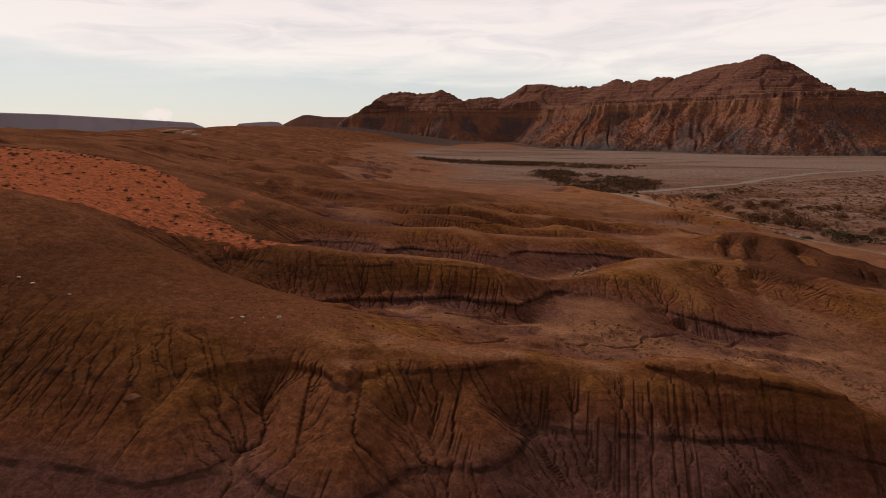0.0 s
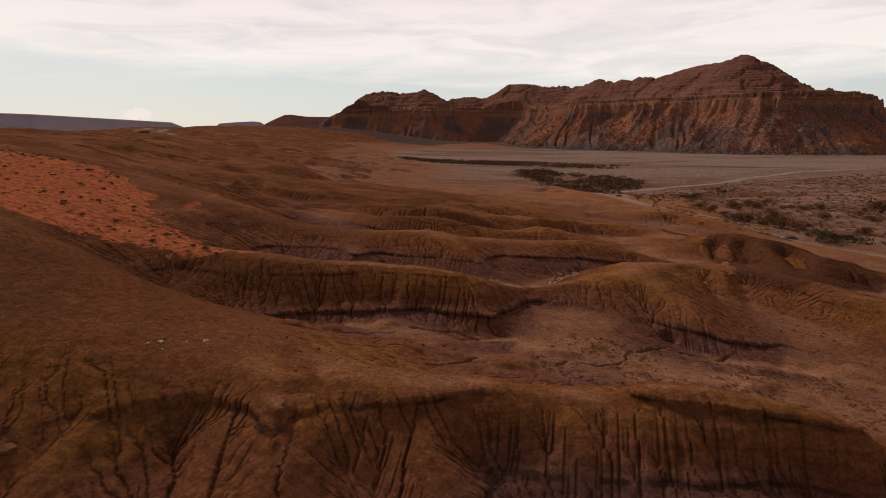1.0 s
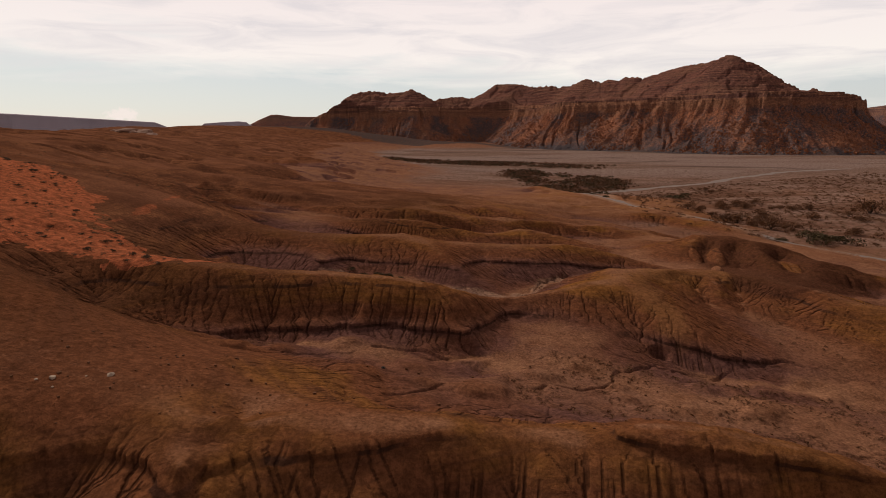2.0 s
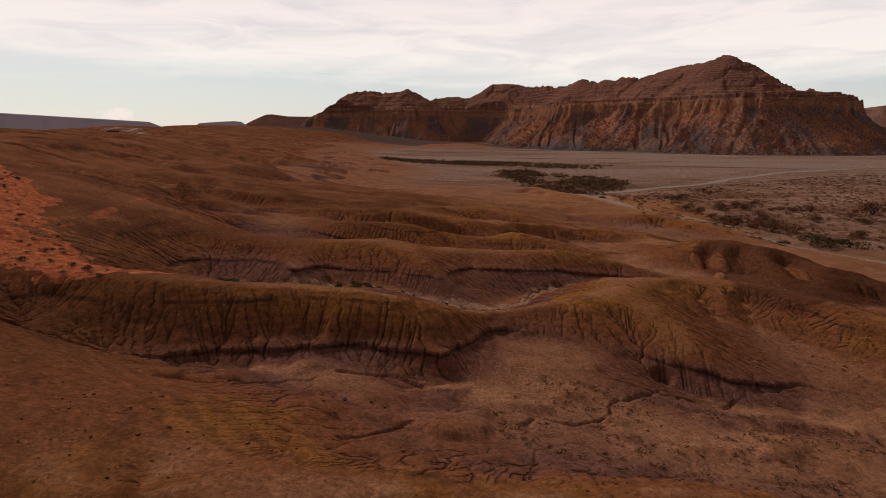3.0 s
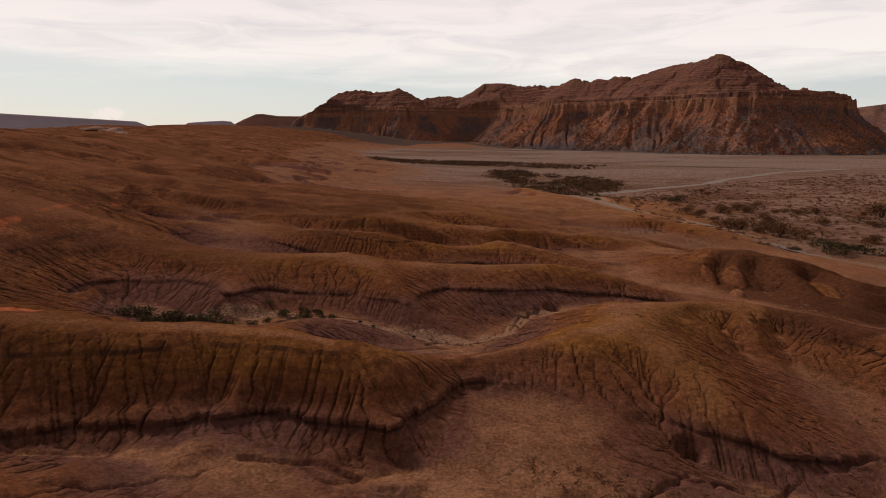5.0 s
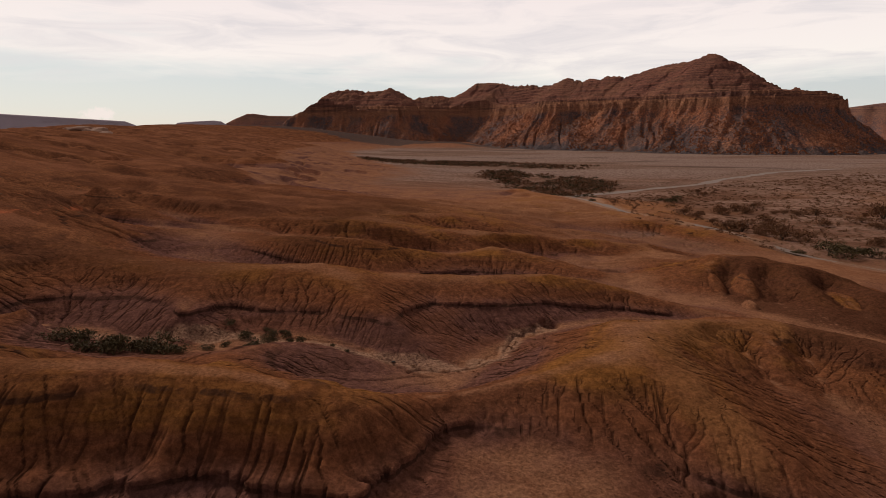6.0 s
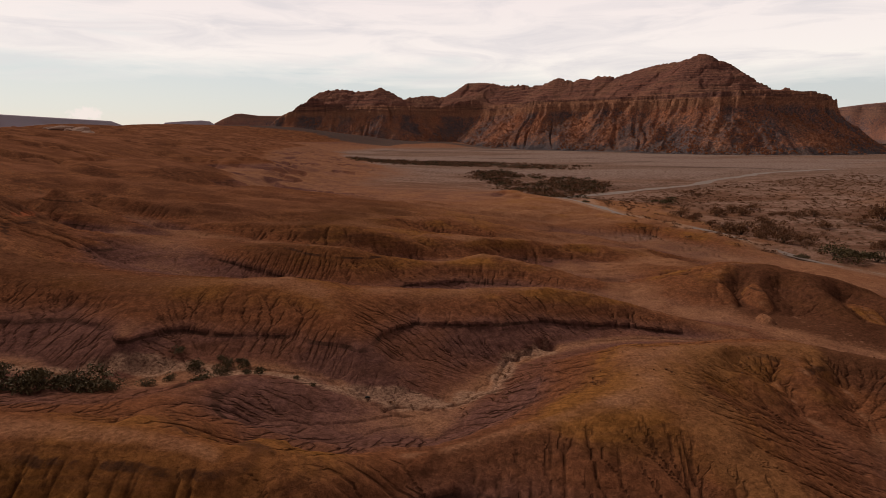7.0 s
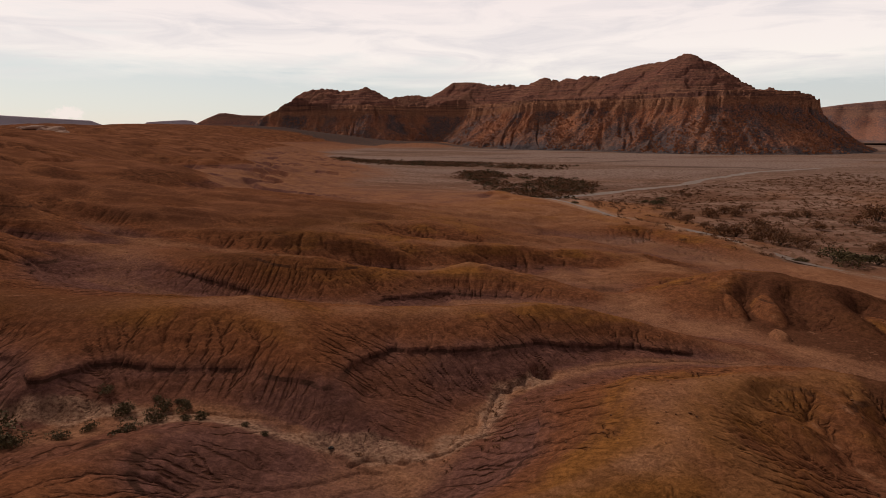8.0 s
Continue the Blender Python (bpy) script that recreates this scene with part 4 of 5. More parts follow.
def plain_rock(name, a, b, scale):
    m, g = material(name)
    p = g.pos()
    tone = g.noise(p, scale, 5, 0.65)
    isle = g.n.new("ShaderNodeNewGeometry").outputs["Random Per Island"]
    g.finish(g.mix(g.math("MULTIPLY_ADD", isle, 0.5, g.math("MULTIPLY", tone, 0.5)), a, b), 0.9, g.noise(p, scale * 6, 4), 0.5, 0.3 / scale)
    return m


BOULDER = plain_rock("talus_sandstone", (0.16, 0.060, 0.032), (0.33, 0.125, 0.060), 0.2)
STONE = plain_rock("pale_sandstone", (0.30, 0.20, 0.14), (0.50, 0.37, 0.27), 1.5)
OUTCROP = plain_rock("outcrop_sandstone", (0.15, 0.065, 0.042), (0.36, 0.20, 0.135), 0.12)
SLAB = plain_rock("caprock", (0.085, 0.033, 0.014), (0.165, 0.062, 0.021), 1.0)


def mesa():
    ang = np.radians(np.arange(-32, 32, 0.066))
    rad = np.concatenate([np.arange(1860, 3300, 4.4), np.arange(3300, 3700, 6.0)])
    a, r = np.meshgrid(ang, rad)
    x, y = (r * np.sin(a)).ravel(), (r * np.cos(a)).ravel()
    ground_z = 2.0
    # plan distance behind the foot of the slope, scalloped into fins
    d, s = off_line(x, y, MESA_FOOT)
    back = inside(x, y, [(p[0], p[1]) for p in MESA_FOOT] + [(1360, 4300), (-1780, 4300)])
    run = s * 4600
    bend = 60 * fbm(x, y, 260, 3, 73)
    fins = 1 - np.abs(fbm(run + bend, d * 0.45, 170, 4, 61)) * 2
    teeth = 1 - np.abs(fbm(run + bend, d * 0.30, 46, 4, 62)) * 2
    inward = np.where(back, d, -d) + 30 * fbm(x, y, 420, 3, 60)
    bite = inward + 26 * fins + 9 * teeth
    u = np.clip(bite / TALUS, 0, 1)
    z = ground_z + (CLIFF - ground_z) * (0.55 * u + 0.45 * u ** 1.9)
    z = z + (u > 0) * (u < 1) * (9 * fbm(x, y, 30, 5, 63, 0.62) + 12 * (fins - 0.4) * u - 13 * smooth(0.16, 0.0, np.abs(fbm(run + bend + 0.5 * d, 0.2 * d, 120, 3, 76))) * smooth(0.05, 0.3, u) * smooth(1.0, 0.7, u))
    # the cliff, cut into buttresses
    wall = inward + 30 * fins + 9 * teeth + 16 * fbm(x, y, 45, 4, 64, 0.6)
    rise = 0.22 * smooth(TALUS - 14, TALUS - 8, wall) + 0.46 * smooth(TALUS - 4, TALUS + 4, wall) + 0.32 * smooth(TALUS + 14, TALUS + 20, wall)
    z = np.where(u >= 1, np.maximum(z, CLIFF), z)
    z = z + rise * (TOP - CLIFF)
    # stepped slopes up to the crests
    upper = np.full(len(x), -1e9)
    for line in CRESTS:
        for (ax, ay, az), (bx, by, bz) in zip(line[:-1], line[1:]):
            l2 = (bx - ax) ** 2 + (by - ay) ** 2
            t = np.clip(((x - ax) * (bx - ax) + (y - ay) * (by - ay)) / l2, 0, 1)
            far = np.hypot(x - ax - t * (bx - ax), y - ay - t * (by - ay))
            upper = np.maximum(upper, az + t * (bz - az) - far * (0.62 + 0.10 * fbm(x, y, 120, 3, 66)))
    gullies = np.abs(fbm(x, y, 110, 4, 68))
    upper = upper + 6 * fbm(x, y, 50, 5, 65, 0.6) - 9 * smooth(0.25, 0.0, gullies) * smooth(5, 60, 380 - upper)
    bench = 9.0 + 3.0 * fbm(x, y, 500, 2, 74)
    q = upper / bench
    steps_up = (np.floor(q) + smooth(0.15, 0.45, q - np.floor(q)) * 0.85 + 0.15 * (q - np.floor(q))) * bench
    stepped = 0.75 * steps_up + 0.25 * upper
    z = np.where(rise > 0.5, np.maximum(z, stepped), z)
    z = z + (z > CLIFF) * 2.0 * fbm(x, y, 16, 3, 69)
    taper = np.interp(x, [-1800, -1600, -1450, -1320, -1240], [0.25, 0.5, 0.74, 0.93, 1.0])
    z = ground_z + (z - ground_z) * taper
    z = np.where(bite < 0, -6.0, z)
    ob = link("mesa", np.c_[x, y, z], sheet(len(rad), len(ang)), ROCK, fin=0.5 + 0.5 * (fins * 0.4 + 0.8 * fbm(x, y, 90, 4, 67)))
    slope = np.flatnonzero((u > 0.04) & (u < 0.97) & (taper > 0.9))
    rng = np.random.default_rng(12)
    weight = np.clip(0.25 + fbm(x[slope], y[slope], 70, 4, 77), 0.02, 1)
    pick = rng.choice(slope, 15000, replace=False, p=weight / weight.sum())
    chunks("talus_boulders", np.c_[x, y, z][pick], 2.0 + 7.0 * rng.random(len(pick)) ** 4, BOULDER, rng, "angular orange-brown sandstone boulders strewn over the slopes below the cliffs", "boulders")
    tagged(ob, "long layered red sandstone mesa with cliffs over rubble-strewn shale slopes", "mesa", kind="structure")


mesa()


def far_mesa(name, label, tops, deep, mat, foot=20.0):
    """A mesa so far off that only its stepped front shows: tops are (x, y, z) along the rim."""
    p = along(tops, 14)
    n = len(p)
    way = p[:, :2] / np.linalg.norm(p[:, :2], axis=1)[:, None]
    run = np.arange(n) * 14.0
    rows, prof = [], [(-deep, 0.0), (-0.62 * deep, 0.22), (-0.34 * deep, 0.48), (-0.30 * deep, 0.66), (-0.12 * deep, 0.80), (-0.10 * deep, 0.96), (0.0, 1.0), (0.8 * deep, 1.0), (1.2 * deep, 0.0)]
    for k, (off, up) in enumerate(prof):
        o = off + 0.16 * deep * fbm(run, run * 0 + 40 * (k // 2), 160, 4, 71) * (abs(off) > 1)
        xy = p[:, :2] + way * o[:, None]
        z = foot + (p[:, 2] - foot) * up * (1 + (0.10 * fbm(run, run * 0 + 90 * k, 90, 3, 72) if 0 < up < 0.9 else 0))
        rows.append(np.c_[xy, z])
    v = np.concatenate(rows)
    ob = link(name, v, sheet(len(prof), n), mat, fin=0.7 + 0.5 * fbm(v[:, 0], v[:, 1], 120, 3, 75))
    tagged(ob, label, "mesa", kind="structure")


far_mesa("distant_mesa", "hazy grey-mauve flat-topped mesa on the far horizon", [(-3500, 2150, 196), (-3330, 2640, 190), (-3060, 2760, 180), (-2820, 3060, 160), (-2480, 3200, 138), (-2420, 3230, 110), (-2350, 3250, 70), (-2250, 3290, 40)], 260, ROCK_HAZED)
far_mesa("distant_mesa", "small hazy blue mesa on the far horizon", [(-2680, 3720, 40), (-2600, 3770, 90), (-2550, 3810, 140), (-2450, 3870, 150), (-2330, 3900, 156), (-2270, 3900, 150), (-2230, 3920, 120), (-2080, 3940, 60)], 160, ROCK_HAZED)
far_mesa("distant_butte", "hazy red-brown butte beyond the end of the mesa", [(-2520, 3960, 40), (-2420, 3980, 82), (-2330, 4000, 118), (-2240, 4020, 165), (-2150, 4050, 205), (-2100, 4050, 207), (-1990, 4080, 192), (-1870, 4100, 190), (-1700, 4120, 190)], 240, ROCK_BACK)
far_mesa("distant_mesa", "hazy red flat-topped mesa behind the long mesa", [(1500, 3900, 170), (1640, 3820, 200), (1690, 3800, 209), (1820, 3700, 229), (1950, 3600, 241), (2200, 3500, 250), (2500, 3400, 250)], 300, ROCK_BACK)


# ---- plants ----
def leaf_material(name, a, b):
    m, g = material(name)
    info = g.n.new("ShaderNodeObjectInfo")
    isle = g.n.new("ShaderNodeNewGeometry").outputs["Random Per Island"]
    col = g.mix(isle, a, b)
    col = g.mix(g.math("MULTIPLY", info.outputs["Random"], 0.4), col, tuple(0.6 * v for v in a))
    g.finish(col, 0.8, spec=0.1)
    return m


RUSSET = leaf_material("russet_twigs", (0.115, 0.054, 0.028), (0.220, 0.100, 0.048))
OLIVE = leaf_material("olive_leaves", (0.058, 0.042, 0.020), (0.118, 0.080, 0.036))
SAGE = leaf_material("dry_sage", (0.095, 0.062, 0.038), (0.150, 0.098, 0.055))
BARK = plain_rock("grey_bark", (0.06, 0.040, 0.028), (0.12, 0.08, 0.055), 4.0)


def foliage_mesh(rng, leaves, flat, leaf):
    """Leaf sprays on an uneven dome one metre across: corners and faces."""
    lobes = [(rng.normal(0, 0.22), rng.normal(0, 0.22), 0.08 + 0.20 * rng.random(), 0.20 + 0.16 * rng.random()) for _ in range(7)]
    v, f = [], []
    for k in range(leaves):
        cx, cy, cz, r = lobes[k % 7]
        d = rng.normal(0, 1, 3)
        d /= np.linalg.norm(d)
        d[2] = abs(d[2]) * 0.95 - 0.3 * rng.random()
        c = np.array([cx, cy, cz]) + d * r * (0.65 + 0.45 * rng.random())
        c[2] = max(c[2] * flat, 0.015)
        a, b = rng.normal(0, 1, 3), rng.normal(0, 1, 3)
        a, b = a / np.linalg.norm(a) * leaf * (0.6 + 0.8 * rng.random()), b / np.linalg.norm(b) * leaf * 0.55
        n = len(v)
        v += [c - a * 0.5, c + b * 0.5, c + a * 0.6, c - b * 0.5]
        f.append((n, n + 1, n + 2, n + 3))
    return np.array(v), np.array(f)


def stem_mesh(rng, count, flat):
    v, f = [], []
    for _ in range(count):
        a = rng.random() * 6.28
        tip = np.array([math.cos(a) * (0.12 + 0.25 * rng.random()), math.sin(a) * (0.12 + 0.25 * rng.random()), (0.25 + 0.2 * rng.random()) * flat])
        n = len(v)
        for t, w in ((0.0, 0.022), (0.5, 0.014), (1.0, 0.005)):
            c = tip * t + np.array([0, 0, 0.04 * math.sin(3.1 * t)])
            v += [c + np.array([math.cos(q) * w, math.sin(q) * w, 0]) for q in (0, 2.09, 4.19)]
        for ring_at in (0, 3):
            f += [(n + ring_at + i, n + ring_at + (i + 1) % 3, n + ring_at + 3 + (i + 1) % 3, n + ring_at + 3 + i) for i in range(3)]
    return np.array(v), np.array(f)


def shrub(name, mat, seed, leaves, flat, leaf, label, group):
    rng = np.random.default_rng(seed)
    top = tagged(new(name), label, "shrub", group)
    top.location = (0, 0, -100)
    link("foliage", *foliage_mesh(rng, leaves, flat, leaf), mat, False, top)
    link("stems", *stem_mesh(rng, 7, flat), BARK, True, top)
    return top


def plant(models, spots, rng, sink=0.03):
    """One plant a spot (x, y, width): the first ones use the models themselves."""
    spots = np.array(spots, float)
    zs = height(spots[:, 0], spots[:, 1])
    for k, ((x, y, w), z) in enumerate(zip(spots, zs)):
        m = pose(x, y, z - sink * w, 0, 0, 360 * rng.random())
        if k < len(models):
            models[k].matrix_basis = m
            models[k].scale = (w, w, w * (0.8 + 0.4 * rng.random()))
        else:
            c = copy_thing(models[k % len(models)], m)
            c.scale = (w, w, w * (0.8 + 0.4 * rng.random()))


def scrub(name, places, widths, mat, rng, leaves, flat, leaf, label):
    """Low plants beyond counting, in one mesh."""
    kinds = [foliage_mesh(rng, leaves, flat, leaf) for _ in range(5)]
    vs, fs, n = [], [], 0
    zs = height(places[:, 0], places[:, 1])
    for k, ((x, y), z, w) in enumerate(zip(places, zs, widths)):
        v, f = kinds[k % 5]
        a = rng.random() * 6.28
        c, s = math.cos(a), math.sin(a)
        vs.append(np.c_[v[:, 0] * c - v[:, 1] * s, v[:, 0] * s + v[:, 1] * c, v[:, 2]] * w + (x, y, z - 0.02 * w))
        fs.append(f + n)
        n += len(v)
    return tagged(link(name, np.concatenate(vs), np.concatenate(fs), mat, False), label, "scrub", kind="stuff")


def spread(poly, count, rng, patchy=0.0, size=40.0, seed=80):
    """Random places inside a plan outline, gathered in patches where wanted."""
    p = np.array(poly, float)
    out_xy = np.zeros((0, 2))
    while len(out_xy) < count:
        q = p.min(0) + rng.random((count * 4, 2)) * (p.max(0) - p.min(0))
        keep = inside(q[:, 0], q[:, 1], list(poly)) & (fbm(q[:, 0], q[:, 1], size, 3, seed) > patchy - 1.0 + 0.6 * rng.random(len(q)))
        out_xy = np.concatenate([out_xy, q[keep]])
    return out_xy[:count]


rng = np.random.default_rng(7)
TAMARISK = [(149, 596, 12.9), (141, 514, 18.3), (114, 565, 10.1), (123, 560, 9.1), (127, 535, 6.9), (131, 516, 10.8), (172, 556, 14.0), (167, 519, 12.9), (156, 485, 14.2), (171, 499, 7.5), (183, 511, 8.6),
            (171, 485, 7.2), (213, 488, 11.0), (276, 604, 20), (231, 617, 10.9), (215, 610, 9.6), (212, 560, 11.7), (250, 584, 11.5), (248, 555, 12.0), (173, 633, 12.9), (196, 657, 9.1), (146, 496, 7.2), (163, 530, 10.5),
            (206, 616, 8.5), (174, 610, 10.3), (180, 795, 9.7), (183, 774, 8.1)]
WILLOW = [(170, 450, 20), (150, 446, 6.0), (189, 447, 13.6), (127, 678, 12.5), (121, 698, 8.2), (147, 745, 8.9), (54, 692, 5.7), (49, 640, 6.2)]
WASH_BUSH = [(-63.6, 201, 1.5), (-57.5, 197.5, 2.3), (-52.7, 199, 2.1), (-51.9, 195.5, 1.6), (-51.9, 201.6, 1.2), (-49.7, 200.4, 1.6), (-53.1, 191.6, 2.4), (-45.5, 198, 1.6), (-74, 187, 4.4), (-68, 186, 3.6), (-75.3, 182.5, 4.2), (-79, 180, 3.6), (-65.4, 186.5, 2.2), (-84, 184, 4.0), (-88, 181, 3.4), (-71, 184, 3.0), (-80, 186, 2.6), (-62, 189.5, 1.6), (-60, 193, 1.4), (-48, 197, 1.2), (-55.5, 201.5, 1.0), (-38.5, 197.2, 0.8), (-34.9, 196, 0.8)]
plant([shrub("tamarisk", RUSSET, s, 800, 0.9, 0.075, "broad russet tamarisk thicket on the sandy valley floor", "tamarisks on the valley floor") for s in (1, 2, 3)], [(x, y, 1.3 * w) for x, y, w in TAMARISK], rng)
plant([shrub("willow_bush", OLIVE, s, 800, 0.7, 0.075, "dense olive-green willow bush beside the river", "willow bushes by the river") for s in (4, 5)], [(x, y, 1.2 * w) for x, y, w in WILLOW], rng)
plant([shrub("wash_bush", OLIVE, s, 650, 0.9, 0.085, "rounded olive greasewood bush on the pale wash floor", "bushes in the wash") for s in (6, 7, 8)], [(x, y, 1.7 * w) for x, y, w in WASH_BUSH], rng)
red_spots = spread(RED, 250, rng, 0.35, 25, 81)
plant([shrub("sagebrush", SAGE, s, 150, 0.85, 0.16, "low dry brown sagebrush on the red sand slope", "sagebrush on the red sand") for s in (9, 10, 11)], np.c_[red_spots, 0.8 + 1.3 * rng.random(250) ** 2], rng)
more = np.concatenate([spread(RED, 800, rng, 0.1, 18, 82), spread([(-330, 180), (-330, 420), (-200, 330), (-140, 260), (-150, 230), (-215, 200)], 420, rng, 0.4, 30, 83)])
scrub("sage_scrub", more, 0.6 + 1.0 * rng.random(len(more)) ** 2, SAGE, rng, 44, 0.95, 0.17, "scattered small dry brown shrubs on red sand")
basin_tufts = np.concatenate([spread([(-12, 120), (0, 148), (40, 152), (75, 150), (80, 128), (30, 118)], 800, rng, 0.5, 9, 84), spread([(-30, 196), (-8, 205), (0, 226), (6, 226), (4, 205), (-10, 194)], 60, rng, 0.3, 5, 85), spread([(55, 165), (60, 200), (110, 240), (125, 170)], 260, rng, 0.4, 15, 86), spread([(-170, 300), (-60, 420), (10, 520), (90, 500), (70, 400), (30, 330), (-60, 270), (-130, 262)], 420, rng, 0.5, 22, 100)])
scrub("dry_tufts", basin_tufts, 0.5 + 0.8 * rng.random(len(basin_tufts)) ** 2, RUSSET, rng, 22, 0.7, 0.3, "sparse dark dry tufts on the silty basin floor")
floor_xy = np.concatenate([spread([(70, 480), (130, 440), (330, 430), (560, 700), (520, 1150), (240, 900), (60, 700)], 3600, rng, 0.35, 60, 87), spread([(60, 640), (190, 760), (300, 1000), (150, 850), (60, 720)], 160, rng, 0.3, 40, 88)])
scrub("valley_scrub", floor_xy, 1.6 + 4.2 * rng.random(len(floor_xy)) ** 2, RUSSET, rng, 26, 0.75, 0.26, "low brown scrub dotted over the valley floor")
bank = np.concatenate([spread([(-106, 1067), (-59, 1115), (66, 985), (101, 880), (20, 735), (-20, 791)], 1700, rng, 0.7, 60, 89), spread([(-452, 1519), (-157, 1447), (112, 1305), (81, 1195), (-132, 1234), (-388, 1320)], 2300, rng, 0.65, 70, 90)])
bank = bank + rng.normal(0, 1, bank.shape) * (10, 16)
half = rng.random(len(bank)) < 0.33
scrub("river_thicket", bank[half], 3.5 + 7.0 * rng.random(half.sum()) ** 2, OLIVE, rng, 26, 0.85, 0.26, "dense dark olive thicket along the river")
scrub("tamarisk_thicket", bank[~half], 3.5 + 8.0 * rng.random((~half).sum()) ** 2, RUSSET, rng, 26, 0.85, 0.26, "dense russet tamarisk thicket along the river")


# ---- stones, slabs and tyres ----
def rock_mesh(name, seed, size, flat, mat, where, label, category, group="", long=1.0, turn=None):
    rng2 = np.random.default_rng(seed)
    bm = bmesh.new()
    bmesh.ops.create_icosphere(bm, subdivisions=3, radius=0.5)
    cuts = [Vector(rng2.normal(0, 1, 3)).normalized() for _ in range(9)]
    for v in bm.verts:
        for c in cuts:
            over = v.co.dot(c) - 0.33
            if over > 0:
                v.co -= c * over * 0.9
        v.co *= 1 + 0.10 * noise.noise(v.co * 3 + Vector((seed, 0, 0)))
        v.co.z *= flat
        v.co *= size
        v.co.x *= long
    me = bpy.data.meshes.new(name)
    bm.to_mesh(me)
    bm.free()
    me.materials.append(mat)
    ob = tagged(new(name, me), label, category, group)
    x, y = where[:2]
    z = height(np.array([x]), np.array([y]))[0]
    ob.matrix_basis = pose(x, y, z + 0.02 * size * flat, 4, -5, 40 * seed if turn is None else turn)
    return ob


loose = np.concatenate([spread([(-60, 96), (-30, 122), (40, 150), (70, 150), (60, 105), (10, 100)], 420, rng, 0.3, 12, 96), spread([(5, 190), (10, 214), (60, 232), (90, 212), (80, 195), (30, 190)], 320, rng, 0.3, 8, 97), spread([(60, 262), (60, 315), (120, 310), (125, 262)], 260, rng, 0.3, 9, 98), spread([(-62, 76), (-20, 92), (-20, 104), (-70, 104)], 160, rng, 0.3, 9, 99)])
chunks("loose_stones", np.c_[loose, height(loose[:, 0], loose[:, 1])], 0.12 + 0.4 * rng.random(len(loose)) ** 3, SLAB, rng, "loose brown stones scattered over the clay ground", "stones")
for k, (x, y, w) in enumerate([(-59.4, 85.5, 0.95), (-54.2, 89.1, 1.1), (-97.8, 78.6, 0.9), (-101.4, 79, 0.7), (-89, 78, 0.8), (-60.6, 84.4, 0.5), (-57.9, 84, 0.4), (-56.4, 87.6, 0.35)]):
    rock_mesh("pale_stone", k + 1, w, 0.7, STONE, (x, y), "pale weathered sandstone block lying on the brown slope", "stone", "pale stones on the slope")
rock_mesh("caprock_boulder", 22, 2.4, 0.6, SLAB, (-63.1, 63), "rounded tan sandstone block perched on the slope", "rock")

for k, (x, y, w, long_by) in enumerate([(-935, 1138, 34, 1.8), (-884, 1128, 30, 1.5), (-968, 1160, 22, 2.2), (-845, 1096, 18, 1.6), (-905, 1118, 16, 1.4)]):
    rock_mesh("sandstone_outcrop", k + 31, w, 0.55, OUTCROP, (x, y), "pale layered sandstone outcrop on the brow of the hill", "rock", "outcrops on the hill brow", long_by, 20 + 15 * k)


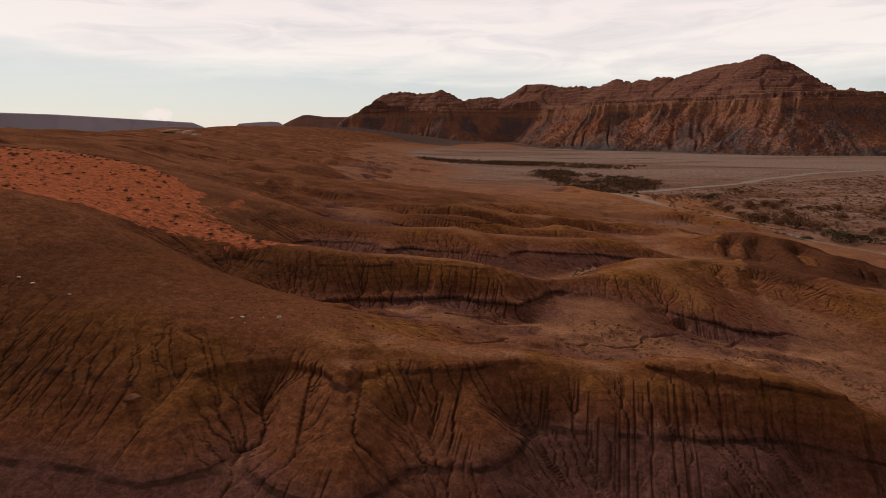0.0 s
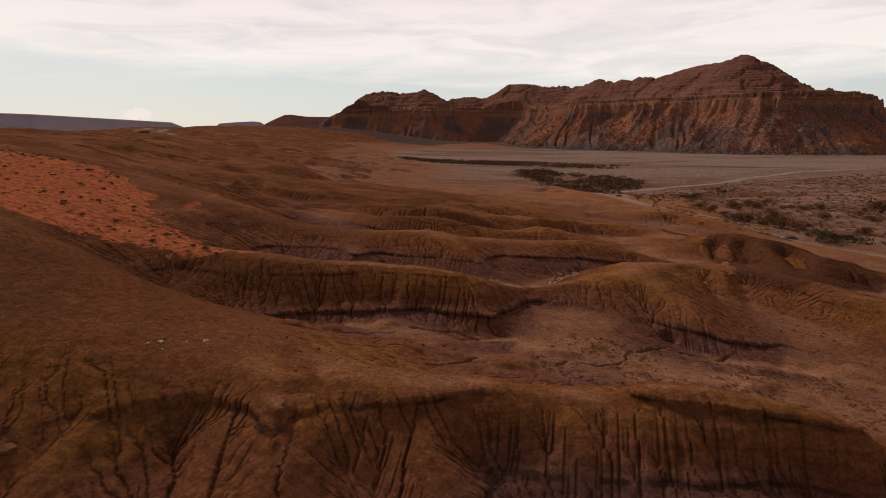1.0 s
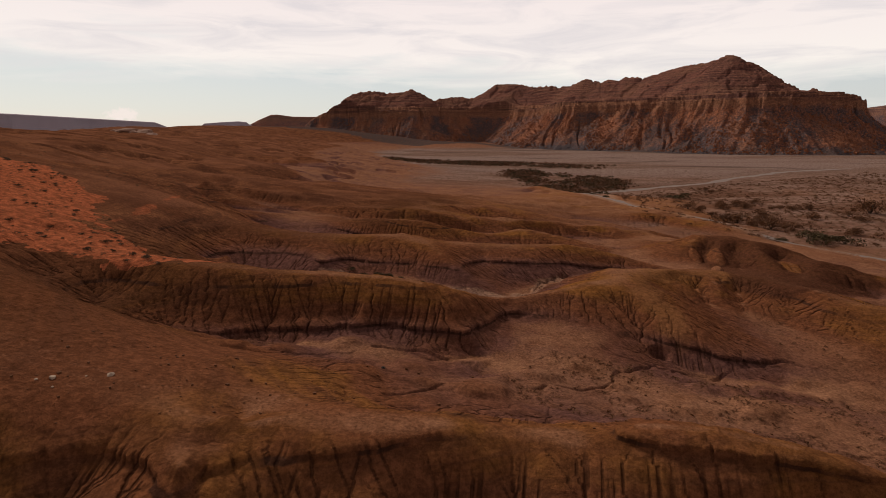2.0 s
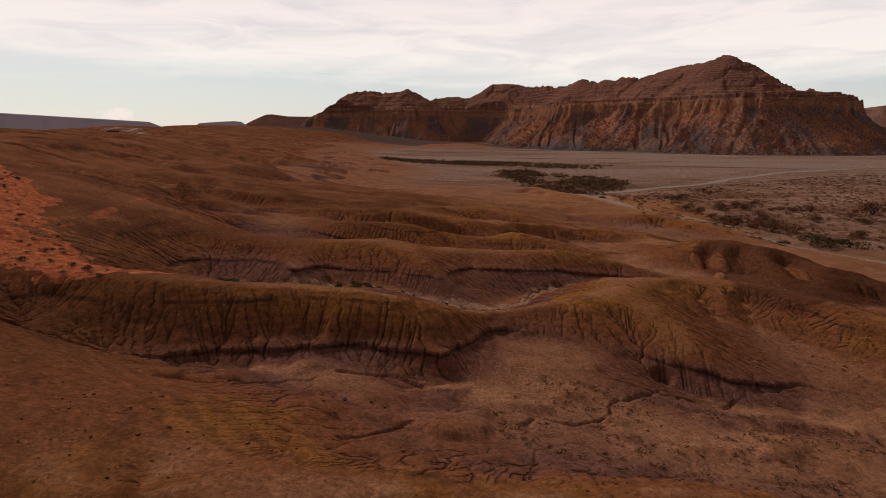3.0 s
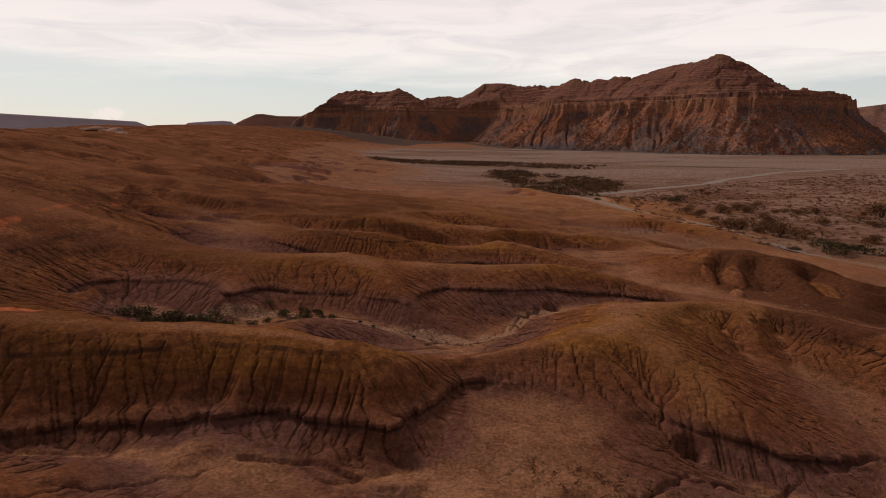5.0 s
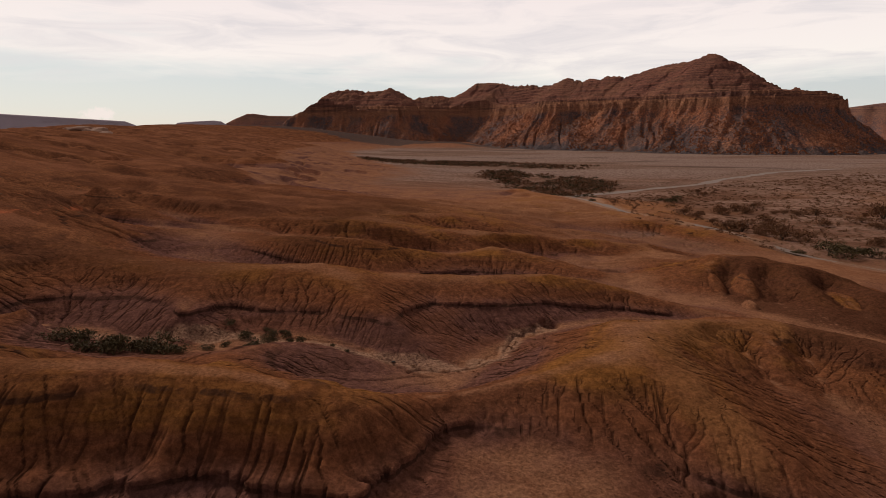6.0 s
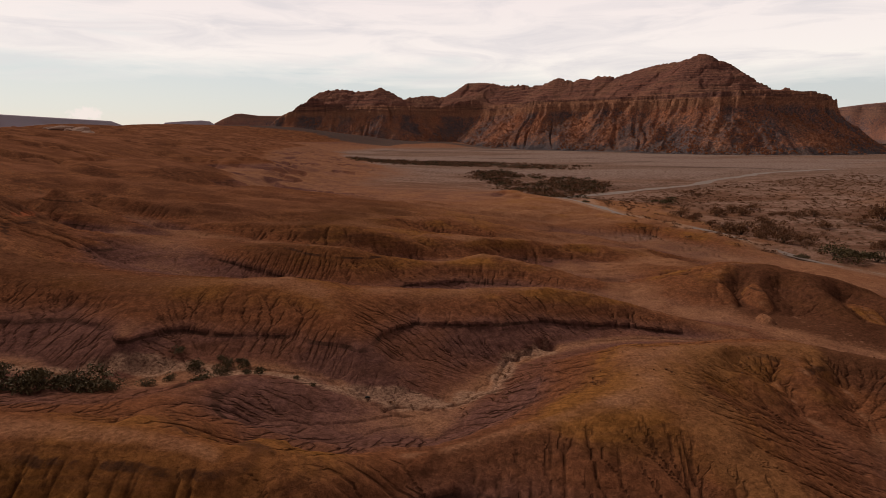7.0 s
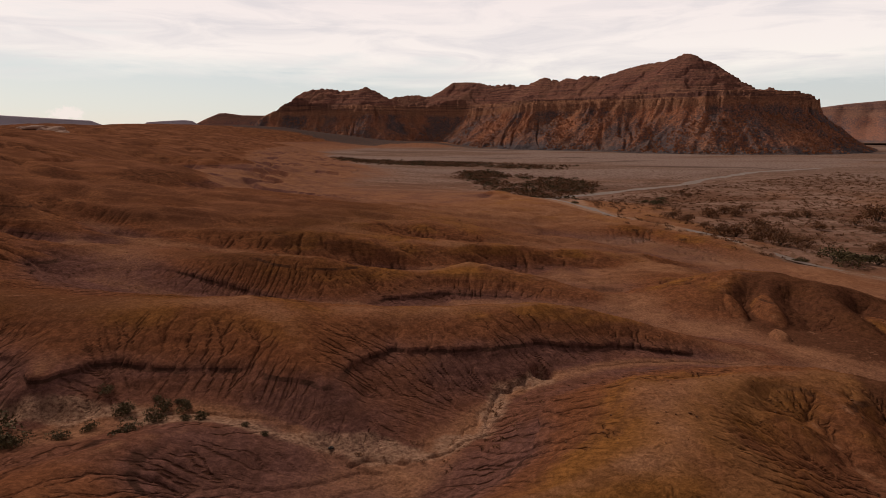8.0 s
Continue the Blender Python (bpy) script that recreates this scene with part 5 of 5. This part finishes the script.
def tyre(where, lean):
    """A worn tyre lying on its side, with tread lugs and an inner bead."""
    top = tagged(new("tyre"), "worn black rubber tyre lying flat on the silty ground", "tyre", "discarded tyres")
    prof = [(0.20, 0.02), (0.20, 0.05), (0.25, 0.005), (0.34, 0.0), (0.375, 0.03), (0.38, 0.10), (0.38, 0.12), (0.375, 0.19), (0.34, 0.22), (0.25, 0.215), (0.20, 0.17), (0.20, 0.20), (0.185, 0.19), (0.185, 0.03)]
    n, m2 = 48, len(prof)
    a = np.arange(n) / n * 2 * math.pi
    v = np.array([(r * math.cos(t), r * math.sin(t), z) for t in a for r, z in prof])
    f = np.array([(i * m2 + j, ((i + 1) % n) * m2 + j, ((i + 1) % n) * m2 + (j + 1) % m2, i * m2 + (j + 1) % m2) for i in range(n) for j in range(m2)])
    link("carcass", v, f, RUBBER, True, top)
    cube = np.array([(i, j, k) for i in (0.372, 0.392) for j in (-0.011, 0.011) for k in (0.035, 0.185)])
    quads = np.array([(0, 1, 3, 2), (4, 6, 7, 5), (0, 4, 5, 1), (2, 3, 7, 6), (0, 2, 6, 4), (1, 5, 7, 3)])
    vs = [np.c_[cube[:, 0] * math.cos(t) - cube[:, 1] * math.sin(t), cube[:, 0] * math.sin(t) + cube[:, 1] * math.cos(t), cube[:, 2]] for t in np.arange(36) / 36 * 2 * math.pi]
    link("tread", np.concatenate(vs), np.concatenate([quads + 8 * k for k in range(36)]), RUBBER, False, top)
    x, y = where
    top.matrix_basis = pose(x, y, height(np.array([x]), np.array([y]))[0] - 0.03, lean, 3, 25)


m_rubber, g_rubber = material("old_rubber")
g_rubber.finish(g_rubber.mix(g_rubber.noise(g_rubber.pos(), 9.0, 4), (0.012, 0.011, 0.010), (0.040, 0.030, 0.024)), 0.85)
RUBBER = m_rubber
tyre((-28.5, 125.0), 4)
tyre((-25.8, 197.1), -8)


# ---- water in the river ----
def river_water():
    c = along([(x, y, 0) for x, y in RIVER], 6)[:, :2]
    way = np.gradient(c, axis=0)
    way /= np.linalg.norm(way, axis=1)[:, None]
    side = np.c_[-way[:, 1], way[:, 0]]
    run = np.arange(len(c)) * 6.0
    mid = c + side * (2.5 * np.sin(run / 31))[:, None]
    bed_h = height(mid[:, 0], mid[:, 1])
    k = np.ones(9) / 9
    level = np.convolve(np.pad(bed_h, 4, mode="edge"), k, "valid") + 0.10
    half = 1.4 + 8.0 * np.abs(fbm(run, run * 0, 60, 3, 95)) + 3 * smooth(600, 740, mid[:, 1])
    rows = [np.c_[mid + side * (half * o)[:, None], level] for o in (-1, -0.4, 0.4, 1)]
    m, g = material("shallow_river_water")
    p = g.pos()
    g.finish(g.mix(g.noise(p, 0.2, 4), (0.12, 0.078, 0.058), (0.19, 0.125, 0.095)), 0.6, g.noise(p, 1.5, 3), 0.3, 0.05, 0.25)
    tagged(link("river", np.concatenate(rows), sheet(4, len(c)), m), "shallow silty river braiding over pale sand", "river", kind="structure")


river_water()
